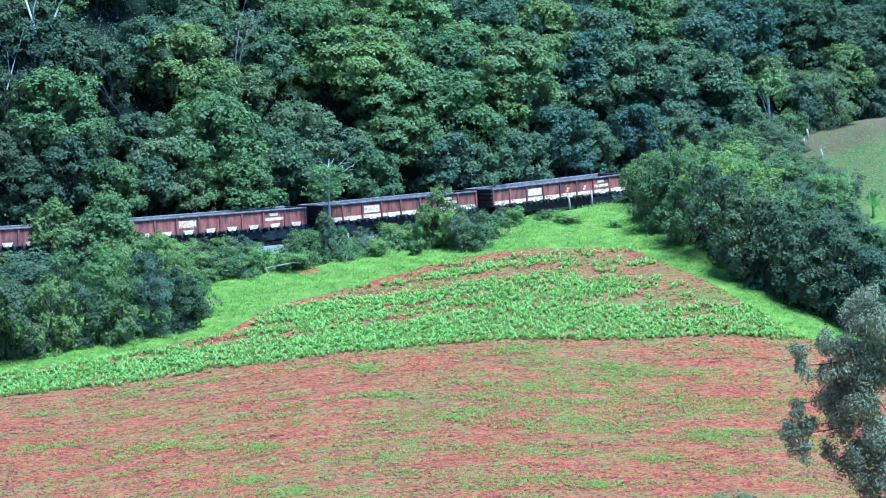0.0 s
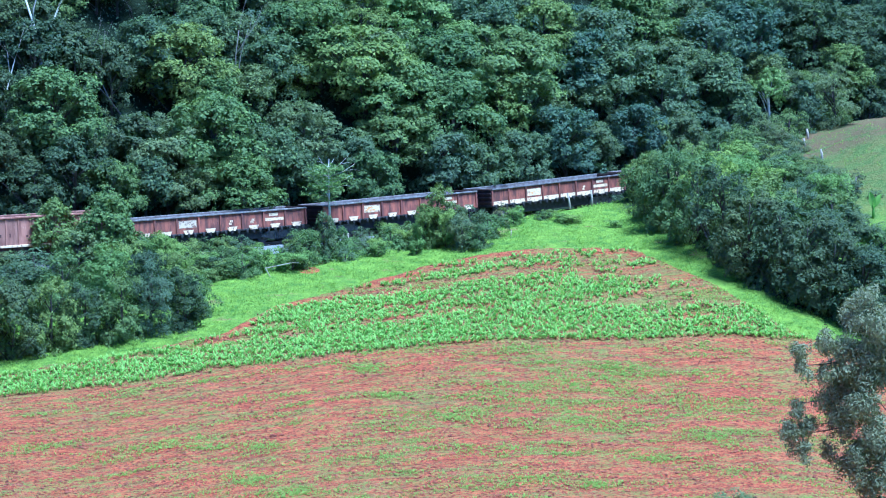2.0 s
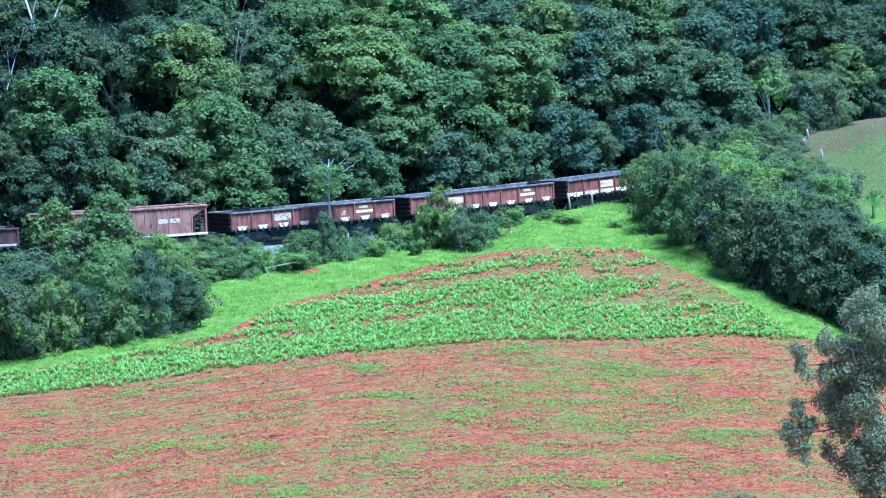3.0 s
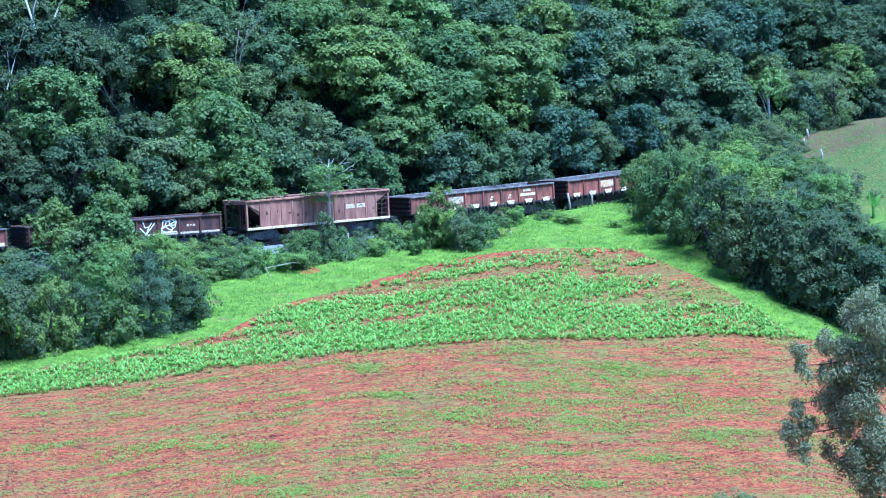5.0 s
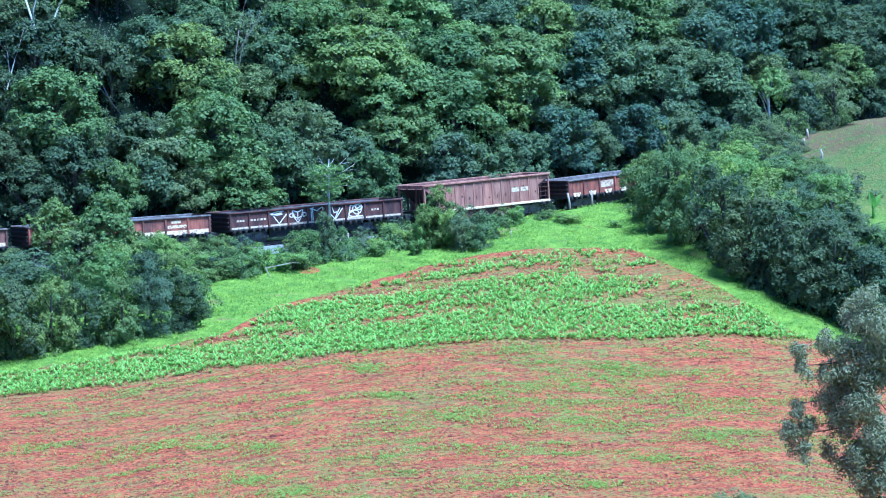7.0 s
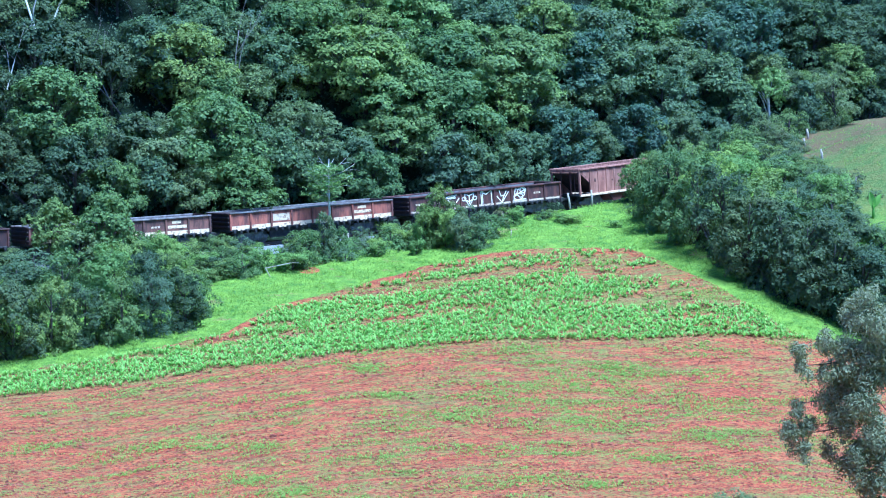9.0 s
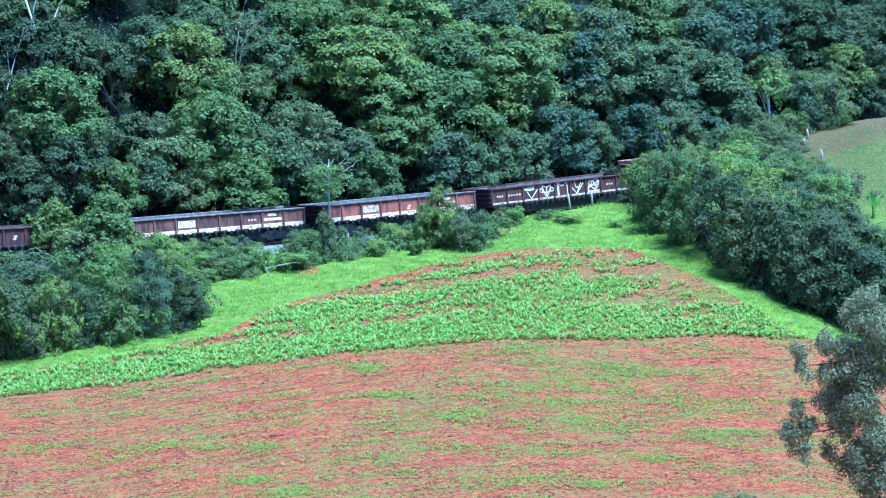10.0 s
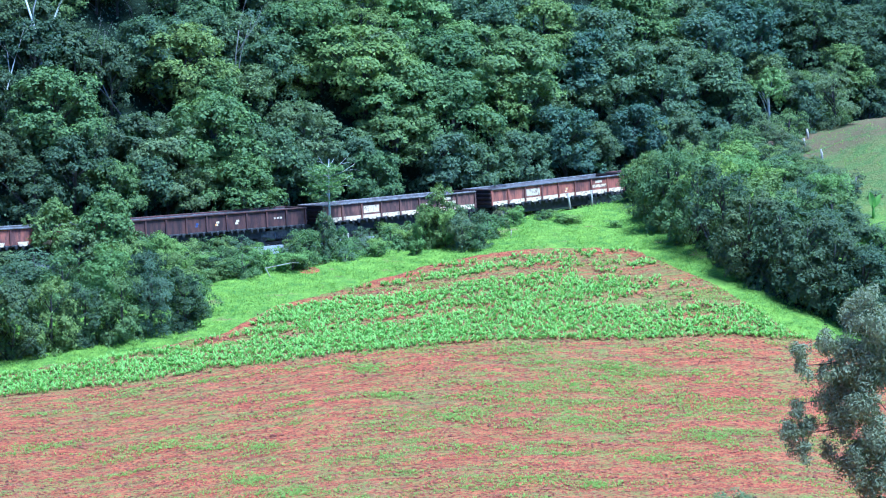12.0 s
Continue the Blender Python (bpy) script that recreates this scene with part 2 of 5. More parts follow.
WHEEL = plain_material("wheel_steel", (0.08, 0.075, 0.075), (0.2, 0.19, 0.19), 6.0, 0.5, 0.6)
WHITE = paint_material("old_white_paint", (0.80, 0.61, 0.38), (0.2, 0.1, 0.08), 0.53)
CREAM = paint_material("cream_paint", (0.66, 0.52, 0.36), (0.2, 0.1, 0.08), 0.52)
OCHRE = paint_material("ochre_paint", (0.75, 0.33, 0.05), (0.74, 0.66, 0.5), 0.47)
SPRAY = paint_material("sprayed_white", (0.84, 0.78, 0.70), (0.3, 0.26, 0.24), 0.60)
BLUE = paint_material("faded_blue_paint", (0.05, 0.07, 0.22), (0.12, 0.07, 0.06), 0.5)
POST = bark_material("weathered_post", (0.26, 0.22, 0.18), (0.50, 0.44, 0.37))
STONE = plain_material("ballast_stone", (0.09, 0.09, 0.095), (0.28, 0.28, 0.29), 9.0, 0.9)
RAIL = plain_material("rail_steel", (0.10, 0.07, 0.06), (0.22, 0.18, 0.16), 8.0, 0.5, 0.5)
SLEEPER = plain_material("sleeper_wood", (0.06, 0.045, 0.035), (0.15, 0.12, 0.1), 5.0, 0.9)


# ---------------------------------------------------------------- mesh tools
def mesh_of(name, verts, faces, material, smooth_faces=False):
    me = bpy.data.meshes.new(name)
    me.from_pydata([tuple(v) for v in verts], [], [tuple(f) for f in faces])
    me.materials.append(material)
    if smooth_faces:
        me.polygons.foreach_set("use_smooth", [True] * len(me.polygons))
    me.update()
    return me


def quads_mesh(name, corners, material):
    """corners: (n, 3 or 4, 3) array; one loose face each."""
    n, k = corners.shape[:2]
    me = bpy.data.meshes.new(name)
    me.vertices.add(n * k), me.loops.add(n * k), me.polygons.add(n)
    me.vertices.foreach_set("co", np.ascontiguousarray(corners, dtype=np.float32).ravel())
    me.loops.foreach_set("vertex_index", np.arange(n * k, dtype=np.int32))
    me.polygons.foreach_set("loop_start", np.arange(0, n * k, k, dtype=np.int32))
    me.materials.append(material)
    me.update(calc_edges=True)
    me.validate()
    return me


def place(ob, parent, m=None):
    ob.parent = parent
    if m is not None:
        ob.matrix_basis = m
    return ob


def part(name, bm, material, parent, label="", m=None):
    me = bpy.data.meshes.new(name)
    bm.to_mesh(me)
    bm.free()
    me.materials.append(material)
    ob = place(new(name, me), parent, m)
    return tagged(ob, label) if label else ob


def box(bm, x0, x1, y0, y1, z0, z1, bevel=0.0):
    r = bmesh.ops.create_cube(bm, size=1.0, matrix=Matrix.Translation(((x0 + x1) / 2, (y0 + y1) / 2, (z0 + z1) / 2)) @ Matrix.Diagonal((x1 - x0, y1 - y0, z1 - z0, 1)))
    if bevel:
        edges = list({e for v in r["verts"] for e in v.link_edges})
        bmesh.ops.bevel(bm, geom=edges, offset=bevel, segments=1, affect="EDGES")
    return bm


def boxes(*specs, bevel=0.0):
    bm = bmesh.new()
    for s in specs:
        box(bm, *s, bevel)
    return bm


def prism(bm, outline, y0, y1):
    """An outline of (x, z) points, extruded from y0 to y1."""
    a = [bm.verts.new((x, y0, z)) for x, z in outline]
    c = [bm.verts.new((x, y1, z)) for x, z in outline]
    bm.faces.new(a), bm.faces.new(c[::-1])
    for i in range(len(a)):
        j = (i + 1) % len(a)
        bm.faces.new((a[j], a[i], c[i], c[j]))
    bmesh.ops.recalc_face_normals(bm, faces=bm.faces)
    return bm


def tube(verts, faces, pts, radii, sides=6):
    """Append a tapered tube along pts."""
    base = len(verts)
    pts = [Vector(p) for p in pts]
    for i, p in enumerate(pts):
        d = (pts[min(i + 1, len(pts) - 1)] - pts[max(i - 1, 0)]).normalized()
        a = d.orthogonal().normalized()
        b = d.cross(a)
        for k in range(sides):
            w = 2 * math.pi * k / sides
            verts.append(p + radii[i] * (math.cos(w) * a + math.sin(w) * b))
    for i in range(len(pts) - 1):
        for k in range(sides):
            q = (k + 1) % sides
            faces.append((base + i * sides + k, base + i * sides + q, base + (i + 1) * sides + q, base + (i + 1) * sides + k))
    faces.append(tuple(base + k for k in range(sides))[::-1])
    faces.append(tuple(base + (len(pts) - 1) * sides + k for k in range(sides)))


def unit(v):
    return v / np.maximum(np.linalg.norm(v, axis=-1, keepdims=True), 1e-6)


def leaves(rng, pos, normal, size, aspect=0.72, fold=0.12):
    """A pointed leaf at each position, facing along normal, hanging a little."""
    n = len(pos)
    normal = unit(normal)
    along = rng.normal(size=(n, 3)) + np.array([0, 0, -0.5])
    along = unit(along - (along * normal).sum(1, keepdims=True) * normal)
    across = np.cross(normal, along)
    s = size[:, None]
    tip, root = pos + along * s * 0.5 - normal * s * fold * 0.5, pos - along * s * 0.5
    return np.stack([root + across * s * aspect * 0.5, tip, root - across * s * aspect * 0.5], 1)


def crown_quads(rng, lobes, radii, count, size, centre, up=0.35, per=5):
    """Leaf tufts over the outer sides of many lobes, some of them standing out of the mass."""
    tufts = count // per
    weight = radii ** 2
    pick = rng.choice(len(lobes), tufts, p=weight / weight.sum())
    out = unit(lobes - centre)
    d = unit(rng.normal(size=(tufts, 3)) + 0.6 * out[pick] + np.array([0, 0, 0.4]))
    reach = radii[pick] * np.where(rng.uniform(0, 1, tufts) < 0.20, rng.uniform(1.05, 1.6, tufts), rng.uniform(0.82, 1.05, tufts))
    tuft = lobes[pick] + d * reach[:, None] * np.array([1.0, 1.0, 0.85])
    n = tufts * per
    pos = np.repeat(tuft, per, 0) + rng.normal(size=(n, 3)) * size * 0.42
    nrm = np.repeat(d, per, 0) + np.array([0, 0, up]) + 0.34 * rng.normal(size=(n, 3))
    return leaves(rng, pos, nrm, size * rng.uniform(0.65, 1.35, n))


def tree_meshes(seed, height, radius, crown_from, lobes_n, leaf_n, leaf_size, leaf_mat, bark_mat, lobe_r=(0.32, 0.52), flat=1.0, trunk_r=0.12, limbs=9):
    """The trunk with its limbs, and the crown, of one tree that stands at the origin."""
    rng = np.random.default_rng(seed)
    lobes_n = int(lobes_n * 2.1)
    mid = crown_from + (height - crown_from) * 0.5
    half = (height - crown_from) * 0.5 * flat
    d = unit(rng.normal(size=(lobes_n, 3)) + np.array([0, 0, 0.25]))
    rr = rng.uniform(0.4, 1.12, lobes_n)[:, None] ** 0.6
    taper = 1 - 0.25 * np.clip(d[:, 2:3], 0, 1)
    lobes = d * rr * np.array([radius * 0.82, radius * 0.82, half * 0.86]) * np.concatenate([taper, taper, np.ones_like(taper)], 1) + np.array([0, 0, mid])
    lobes += rng.normal(size=lobes.shape) * radius * 0.13
    lr = radius * (lobe_r[0] * 0.6 + (lobe_r[1] - lobe_r[0] * 0.6) * rng.uniform(0, 1, lobes_n) ** 1.6) * 0.72
    quads = crown_quads(rng, lobes, lr, leaf_n, leaf_size, np.array([0, 0, mid - half * 0.3]))
    crown = quads_mesh("crown", quads, leaf_mat)
    verts, faces = [], []
    lean = rng.normal(size=2) * 0.05 * height
    top = Vector((lean[0], lean[1], height * 0.86))
    pts = [Vector((0, 0, -0.4)), Vector((lean[0] * 0.2, lean[1] * 0.2, height * 0.3)), Vector((lean[0] * 0.6, lean[1] * 0.6, height * 0.6)), top]
    tube(verts, faces, pts, [trunk_r * 1.25, trunk_r, trunk_r * 0.7, trunk_r * 0.2], 7)
    for i in rng.choice(lobes_n, min(limbs, lobes_n), replace=False):
        k = rng.uniform(0.35, 0.8)
        a = Vector((lean[0] * k, lean[1] * k, height * 0.86 * k))
        c = Vector(lobes[i])
        a.z = min(a.z, c.z - 0.1)
        m = a.lerp(c, 0.5) + Vector((0, 0, 0.12 * radius))
        tube(verts, faces, [a, m, c], [trunk_r * 0.5, trunk_r * 0.33, trunk_r * 0.12], 5)
    trunk = mesh_of("trunk", verts, faces, bark_mat, True)
    return trunk, crown


def plant_tree(name, meshes, label, category, group, m):
    """A tree or bush from its two meshes."""
    root = tagged(new(name), label, category, group)
    root.empty_display_size = 0.3
    for part_name, me in zip(("trunk", "crown"), meshes):
        place(new(part_name, me), root)
    root.matrix_basis = m
    return root


def stand(x, y, size=1.0, turn=0.0, sink=0.05):
    return pose(x, y, float(ground_z(x, y)) - sink, 0, 0, turn) @ Matrix.Diagonal((size, size, size, 1))


# ---------------------------------------------------------------- ground
CROP_NEAR = ([-60, -25.0, -18.7, -12.4, -6.0, 0.5, 7.2, 13.9, 20.7, 24.3, 60], [-44, -39.1, -38.5, -35.7, -32.3, -30.4, -29.9, -28.5, -26.3, -24.5, -18])
CROP_FAR = ([-60, -25.6, -19.3, -12.9, -10.5, -6.4, -1.6, 2.4, 7.8, 11.8, 14.6, 17.5, 20.8, 26, 60], [-39, -33.8, -31.2, -26.6, -20.0, -15.6, -9.6, -7.8, -7.6, -7.5, -14.1, -18.9, -24.7, -28, -60])


def crop_near(x):
    return np.interp(x, *CROP_NEAR)


def crop_far(x):
    return np.interp(x, *CROP_FAR)


def front_of_line(x, y):
    return (line_y(x) - y) * np.cos(heading(x))


def build_ground():
    def axis(lo, hi, step, far):
        inner = list(np.arange(lo, hi + step / 2, step))
        out, g = [], step
        a, b = [], []
        p, q = lo, hi
        while q - hi < far:
            g *= 1.35
            p, q = p - g, q + g
            a.append(p), b.append(q)
        return np.array(a[::-1] + inner + b)
    xs, ys = axis(-42, 48, 0.45, 3500), axis(-75, 70, 0.45, 3500)
    gx, gy = np.meshgrid(xs, ys)
    x, y = gx.ravel(), gy.ravel()
    z = ground_z(x, y)
    d = front_of_line(x, y)
    lump = np.array([noise.noise(Vector((a * 0.35, b * 0.35, 0))) + 0.5 * noise.noise(Vector((a * 0.9, b * 0.9, 3))) for a, b in zip(x, y)])
    z = z + 0.10 * lump * smooth(3, 7, np.abs(d)) + 0.3 * lump * smooth(-8, -14, d)
    nx, ny = len(xs), len(ys)
    i = np.arange(nx * ny).reshape(ny, nx)
    faces = np.stack([i[:-1, :-1].ravel(), i[:-1, 1:].ravel(), i[1:, 1:].ravel(), i[1:, :-1].ravel()], 1)
    me = bpy.data.meshes.new("ground")
    me.from_pydata(np.stack([x, y, z], 1).tolist(), [], faces.tolist())
    me.materials.append(GROUND)
    me.polygons.foreach_set("use_smooth", [True] * len(me.polygons))
    far, near = crop_far(x), crop_near(x)
    tilled = 0.5 + 0.5 * np.clip((far - y) / 1.2, -1, 1)
    tilled *= smooth(29.5, 27.5, x + 0.08 * (y + 30))
    # the ploughed strip on the top of the knoll
    strip = smooth(2.6, 1.2, np.abs((y - 20.5) - 0.15 * (x - 27))) * smooth(22, 25, x) * smooth(44, 38, x)
    tilled = np.maximum(tilled, 0.15 * strip)
    tilled = np.maximum(tilled, smooth(1.1, 0.3, np.hypot(x + 8.5, (y + 9.6) * 0.6)))
    crop = smooth(-0.3, 0.3, far - y) * smooth(-0.3, 0.3, y - near)
    # where the shade-dark floor lies: behind the line and below the hedge
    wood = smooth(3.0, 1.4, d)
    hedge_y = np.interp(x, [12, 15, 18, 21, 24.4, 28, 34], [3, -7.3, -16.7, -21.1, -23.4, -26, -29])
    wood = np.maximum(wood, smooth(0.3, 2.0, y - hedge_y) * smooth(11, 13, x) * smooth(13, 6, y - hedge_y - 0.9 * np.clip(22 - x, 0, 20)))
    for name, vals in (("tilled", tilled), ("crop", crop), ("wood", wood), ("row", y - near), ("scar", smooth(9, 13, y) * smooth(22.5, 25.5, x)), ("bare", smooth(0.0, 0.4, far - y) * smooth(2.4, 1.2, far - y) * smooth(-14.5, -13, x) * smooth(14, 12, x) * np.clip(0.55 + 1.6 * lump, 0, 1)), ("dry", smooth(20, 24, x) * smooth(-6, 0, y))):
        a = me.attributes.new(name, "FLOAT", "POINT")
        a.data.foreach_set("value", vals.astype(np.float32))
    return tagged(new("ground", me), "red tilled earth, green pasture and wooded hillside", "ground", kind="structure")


build_ground()


# ---------------------------------------------------------------- railway
def along(s, off=0.0):
    """Plan position and heading at s metres along the track, off metres to the far side."""
    x, y, a = np.interp(s, ARC, LINE[:, 0]), np.interp(s, ARC, LINE[:, 1]), np.interp(s, ARC, TURN)
    return x - off * math.sin(a), y + off * math.cos(a), a


def sweep(name, profile, s0, s1, step, material):
    """A closed (off, z) profile carried along the track."""
    verts, faces, n = [], [], len(profile)
    stations = np.arange(s0, s1 + step / 2, step)
    for s in stations:
        for off, z in profile:
            x, y, _ = along(s, off)
            verts.append((x, y, z))
    for i in range(len(stations) - 1):
        for k in range(n):
            q = (k + 1) % n
            faces.append((i * n + k, (i + 1) * n + k, (i + 1) * n + q, i * n + q))
    faces += [tuple(range(n)), tuple((len(stations) - 1) * n + k for k in range(n))[::-1]]
    return mesh_of(name, verts, faces, material)


CANT, LIFT = math.tan(radians(5.0)), -0.1      # the line leans into its curve


def build_track():
    root = tagged(new("railway_track"), "single railway track on grey stone ballast beside the forest", "track", kind="structure")
    place(new("ballast", sweep("ballast", [(-2.6, -0.85), (-1.5, -0.2), (1.5, -0.42), (2.6, -0.85)], -200, 200, 1.0, STONE)), root)
    for off in (-0.535, 0.535):
        place(new("rail", sweep("rail", [*[(off + a, z + LIFT - CANT * off) for a, z in ((-0.06, -0.15), (-0.02, -0.11), (-0.02, -0.05), (-0.035, -0.04), (-0.035, 0.0),
                                         (0.035, 0.0), (0.035, -0.04), (0.02, -0.05), (0.02, -0.11), (0.06, -0.15))]], -200, 200, 1.0, RAIL)), root)
    bm = boxes((-0.1, 0.1, -1.0, 1.0, -0.28, -0.15), bevel=0.012)
    me = bpy.data.meshes.new("sleeper")
    bm.to_mesh(me), bm.free()
    me.materials.append(SLEEPER)
    for k in range(-75, 75):
        x, y, a = along(k * 0.62)
        place(new("sleeper", me), root, pose(x, y, LIFT, -5.0, 0, math.degrees(a)))


build_track()


# ---------------------------------------------------------------- wagons (x: along the train, -y: side towards the field, z: above the rails)
HALF_W = 1.375
FLOOR, TOP = 1.05, 2.1
WHEELSETS = []


def wheel_bm():
    bm = bmesh.new()
    turn = Matrix.Rotation(radians(90), 4, "X")
    for y in (-0.56, 0.56):
        bmesh.ops.create_cone(bm, cap_ends=True, segments=20, radius1=0.42, radius2=0.42, depth=0.12, matrix=Matrix.Translation((0, y, 0)) @ turn)
        bmesh.ops.create_cone(bm, cap_ends=True, segments=20, radius1=0.45, radius2=0.45, depth=0.03, matrix=Matrix.Translation((0, y * 0.88, 0)) @ turn)
        bmesh.ops.create_cone(bm, cap_ends=True, segments=12, radius1=0.14, radius2=0.14, depth=0.2, matrix=Matrix.Translation((0, y * 1.1, 0)) @ turn)
        for k in range(3):
            w = k * 2 * math.pi / 3
            box(bm, 0.25 * math.cos(w) - 0.05, 0.25 * math.cos(w) + 0.05, y * 1.1 - 0.03, y * 1.1 + 0.03, 0.25 * math.sin(w) - 0.05, 0.25 * math.sin(w) + 0.05)
    bmesh.ops.create_cone(bm, cap_ends=True, segments=12, radius1=0.07, radius2=0.07, depth=1.3, matrix=turn)
    return bm


SHARED = {}


def shared(name, make, material, parent, m=None, label=""):
    """A part whose mesh is built once and used by every wagon."""
    key = (name, material.name)
    if key not in SHARED:
        bm = make()
        me = bpy.data.meshes.new(name)
        bm.to_mesh(me), bm.free()
        me.materials.append(material)
        SHARED[key] = me
    ob = place(new(name, SHARED[key]), parent, m)
    return tagged(ob, label) if label else ob


def frame_bm():
    bm = bmesh.new()
    prism(bm, [(-1.15, 0.52), (-1.15, 0.36), (-0.75, 0.33), (-0.35, 0.2), (0.35, 0.2), (0.75, 0.33), (1.15, 0.36), (1.15, 0.52), (0.6, 0.72), (-0.6, 0.72)], -0.07, 0.07)
    for x in (-0.875, 0.875):
        box(bm, x - 0.15, x + 0.15, -0.12, 0.12, 0.28, 0.56, 0.03)
    for x in (-0.14, 0.0, 0.14):
        bmesh.ops.create_cone(bm, cap_ends=True, segments=8, radius1=0.055, radius2=0.055, depth=0.3, matrix=Matrix.Translation((x, -0.09, 0.42)))
    return bm


def bogies(root, half):
    for x in (-half, half):
        bogie = shared("bogie", lambda: boxes((-0.22, 0.22, -0.85, 0.85, 0.45, 0.82), (-0.3, 0.3, -0.3, 0.3, 0.8, 0.98), bevel=0.03), UNDER, root, pose(x, 0, 0), "sooty steel bogie")
        for y in (-0.82, 0.82):
            shared("side_frame", frame_bm, DUSTY, bogie, pose(0, y, 0, 0, 0, 0 if y < 0 else 180))
        for w in (-0.875, 0.875):
            WHEELSETS.append(shared("wheelset", wheel_bm, WHEEL, bogie, pose(w, 0, 0.42), "worn steel wheelset"))


def couplers(root, half):
    for sgn in (-1, 1):
        shared("coupler", lambda: boxes((-0.1, 0.5, -0.07, 0.07, 0.68, 0.84), (0.45, 0.74, -0.13, 0.13, 0.62, 0.9), bevel=0.02), UNDER, root, pose(sgn * (half - 0.05), 0, 0, 0, 0, 0 if sgn > 0 else 180))


def bracket_bm():
    bm = boxes((-0.09, 0.09, -0.1, 0.06, -0.2, 0.0), bevel=0.015)
    box(bm, -0.035, 0.035, -0.13, -0.07, -0.26, -0.1)
    return bm


def plate(root, x0, x1, z0, z1, material, label, proud=0.006, y=None):
    y = -HALF_W + 0.03 if y is None else y
    return part("painted_plate", boxes((x0, x1, y - proud, y + 0.002, z0, z1)), material, root, label)


def gondola(length, panels, paint, marks, label, stripe):
    root = tagged(new("gondola_wagon"), label, "wagon", "wagons of the passing train")
    h, w = length / 2, HALF_W
    p = length / panels
    skin = -w + 0.03
    part("floor", boxes((-h, h, -w + 0.1, w - 0.1, FLOOR, FLOOR + 0.06)), STEEL, root)
    for sgn in (-1, 1):
        side = part("side_wall", boxes((-h, h, -0.03, 0.0, FLOOR - 0.02, TOP - 0.05)), paint, root, "faded wagon side sheet", pose(0, -w + 0.06, 0) if sgn < 0 else pose(0, w - 0.06, 0, 0, 0, 180))
        part("lining", boxes((-h + 0.06, h - 0.06, 0.002, 0.012, FLOOR + 0.06, TOP - 0.06)), STEEL, side, "worn grey inner sheet")
        part("top_rail", boxes((-h - 0.02, h + 0.02, sgn * w - 0.075, sgn * w + 0.075, TOP - 0.07, TOP + 0.03), bevel=0.018), STEEL if paint is not DARK_RUST else DARK_RUST, root, "worn steel top rail")
        part("side_sill", boxes((-h, h, sgn * (w - 0.05) - 0.05, sgn * (w - 0.05) + 0.05, FLOOR - 0.14, FLOOR - 0.03), bevel=0.012), UNDER, root)
        for k in range(panels + 1):
            x = min(max(-h + k * p, -h + 0.05), h - 0.05)
            bm = bmesh.new()
            prism(bm, [(-0.055, 0.0), (0.055, 0.0), (0.055, TOP - FLOOR - 0.02), (-0.055, TOP - FLOOR - 0.02)], -0.075, 0.03)
            part("stake", bm, paint, root, m=pose(x, sgn * (w - 0.03), FLOOR - 0.05, 0, 0, 0 if sgn < 0 else 180))
        # the ends turn from the sun; the near-black paint carries that shade
        end = part("end_wall", boxes((sgn * h - 0.03, sgn * h + 0.03, -w + 0.05, w - 0.05, FLOOR - 0.1, TOP - 0.04)), SHADED_END_RUST, root, "end wall with its shade put into the paint")
        for z in (1.22, 1.5, 1.78, 2.06):
            part("end_rib", boxes((sgn * (h + 0.06) - 0.05, sgn * (h + 0.06) + 0.05, -w + 0.02, w - 0.02, z - 0.06, z + 0.06), bevel=0.025), SHADED_END_RUST, end)
    part("centre_sill", boxes((-h, h, -0.18, 0.18, 0.72, FLOOR), bevel=0.02), UNDER, root)
    # dark doors added between the bogies to stand in for shade below the floor
    for y in (-0.98, 0.98):
        part("shade_door", boxes((-h + 3.2, h - 3.2, y - 0.04, y + 0.04, 0.3, FLOOR - 0.1), bevel=0.015), UNDER, root, "dark drop door added to fill the shade below the floor")
    part("brake_gear", boxes((-1.3, -0.3, -0.75, -0.4, 0.55, 0.9), (0.2, 1.0, -0.7, -0.42, 0.5, 0.82), (-2.6, 2.6, -0.9, -0.86, 0.62, 0.66), (2.0, 2.3, -1.0, -0.7, 0.6, 0.86), bevel=0.03), UNDER, root)
    for k in range(panels):
        for f in (0.2, 0.5, 0.8):
            shared("bracket", bracket_bm, UNDER, root, pose(-h + (k + f) * p, -w + 0.02, FLOOR - 0.05))
        part("cross_bearer", boxes((-h + k * p - 0.05, -h + k * p + 0.05, -w + 0.1, w - 0.1, FLOOR - 0.16, FLOOR - 0.01)), UNDER, root)
    # markings
    for k in range(panels):
        x0 = -h + k * p
        if stripe == "full":
            part("white_band", boxes((x0 + 0.06, x0 + p - 0.06, skin - 0.006, skin + 0.002, FLOOR - 0.02, FLOOR + 0.2)), WHITE, root)
        if stripe in ("full", "patch"):
            bm = prism(bmesh.new(), [(x0 + p * 0.26, FLOOR + 0.17), (x0 + p * 0.34, FLOOR - 0.10), (x0 + p * 0.66, FLOOR - 0.10), (x0 + p * 0.74, FLOOR + 0.17)], skin - 0.11, skin - 0.1)
            part("white_mark", bm, WHITE, root, "chipped white painted mark")
        if stripe == "thin":
            part("cream_band", boxes((x0 + 0.06, x0 + p - 0.06, skin - 0.006, skin + 0.002, FLOOR - 0.02, FLOOR + 0.1)), CREAM, root)
    for k, kind in marks:
        x0 = -h + k * p
        if kind in ("sign", "logo", "cream"):
            plate(root, x0 + 0.16, x0 + p - 0.16, FLOOR + 0.32, FLOOR + 0.78, CREAM if kind == "cream" else WHITE, "faded white painted sign")
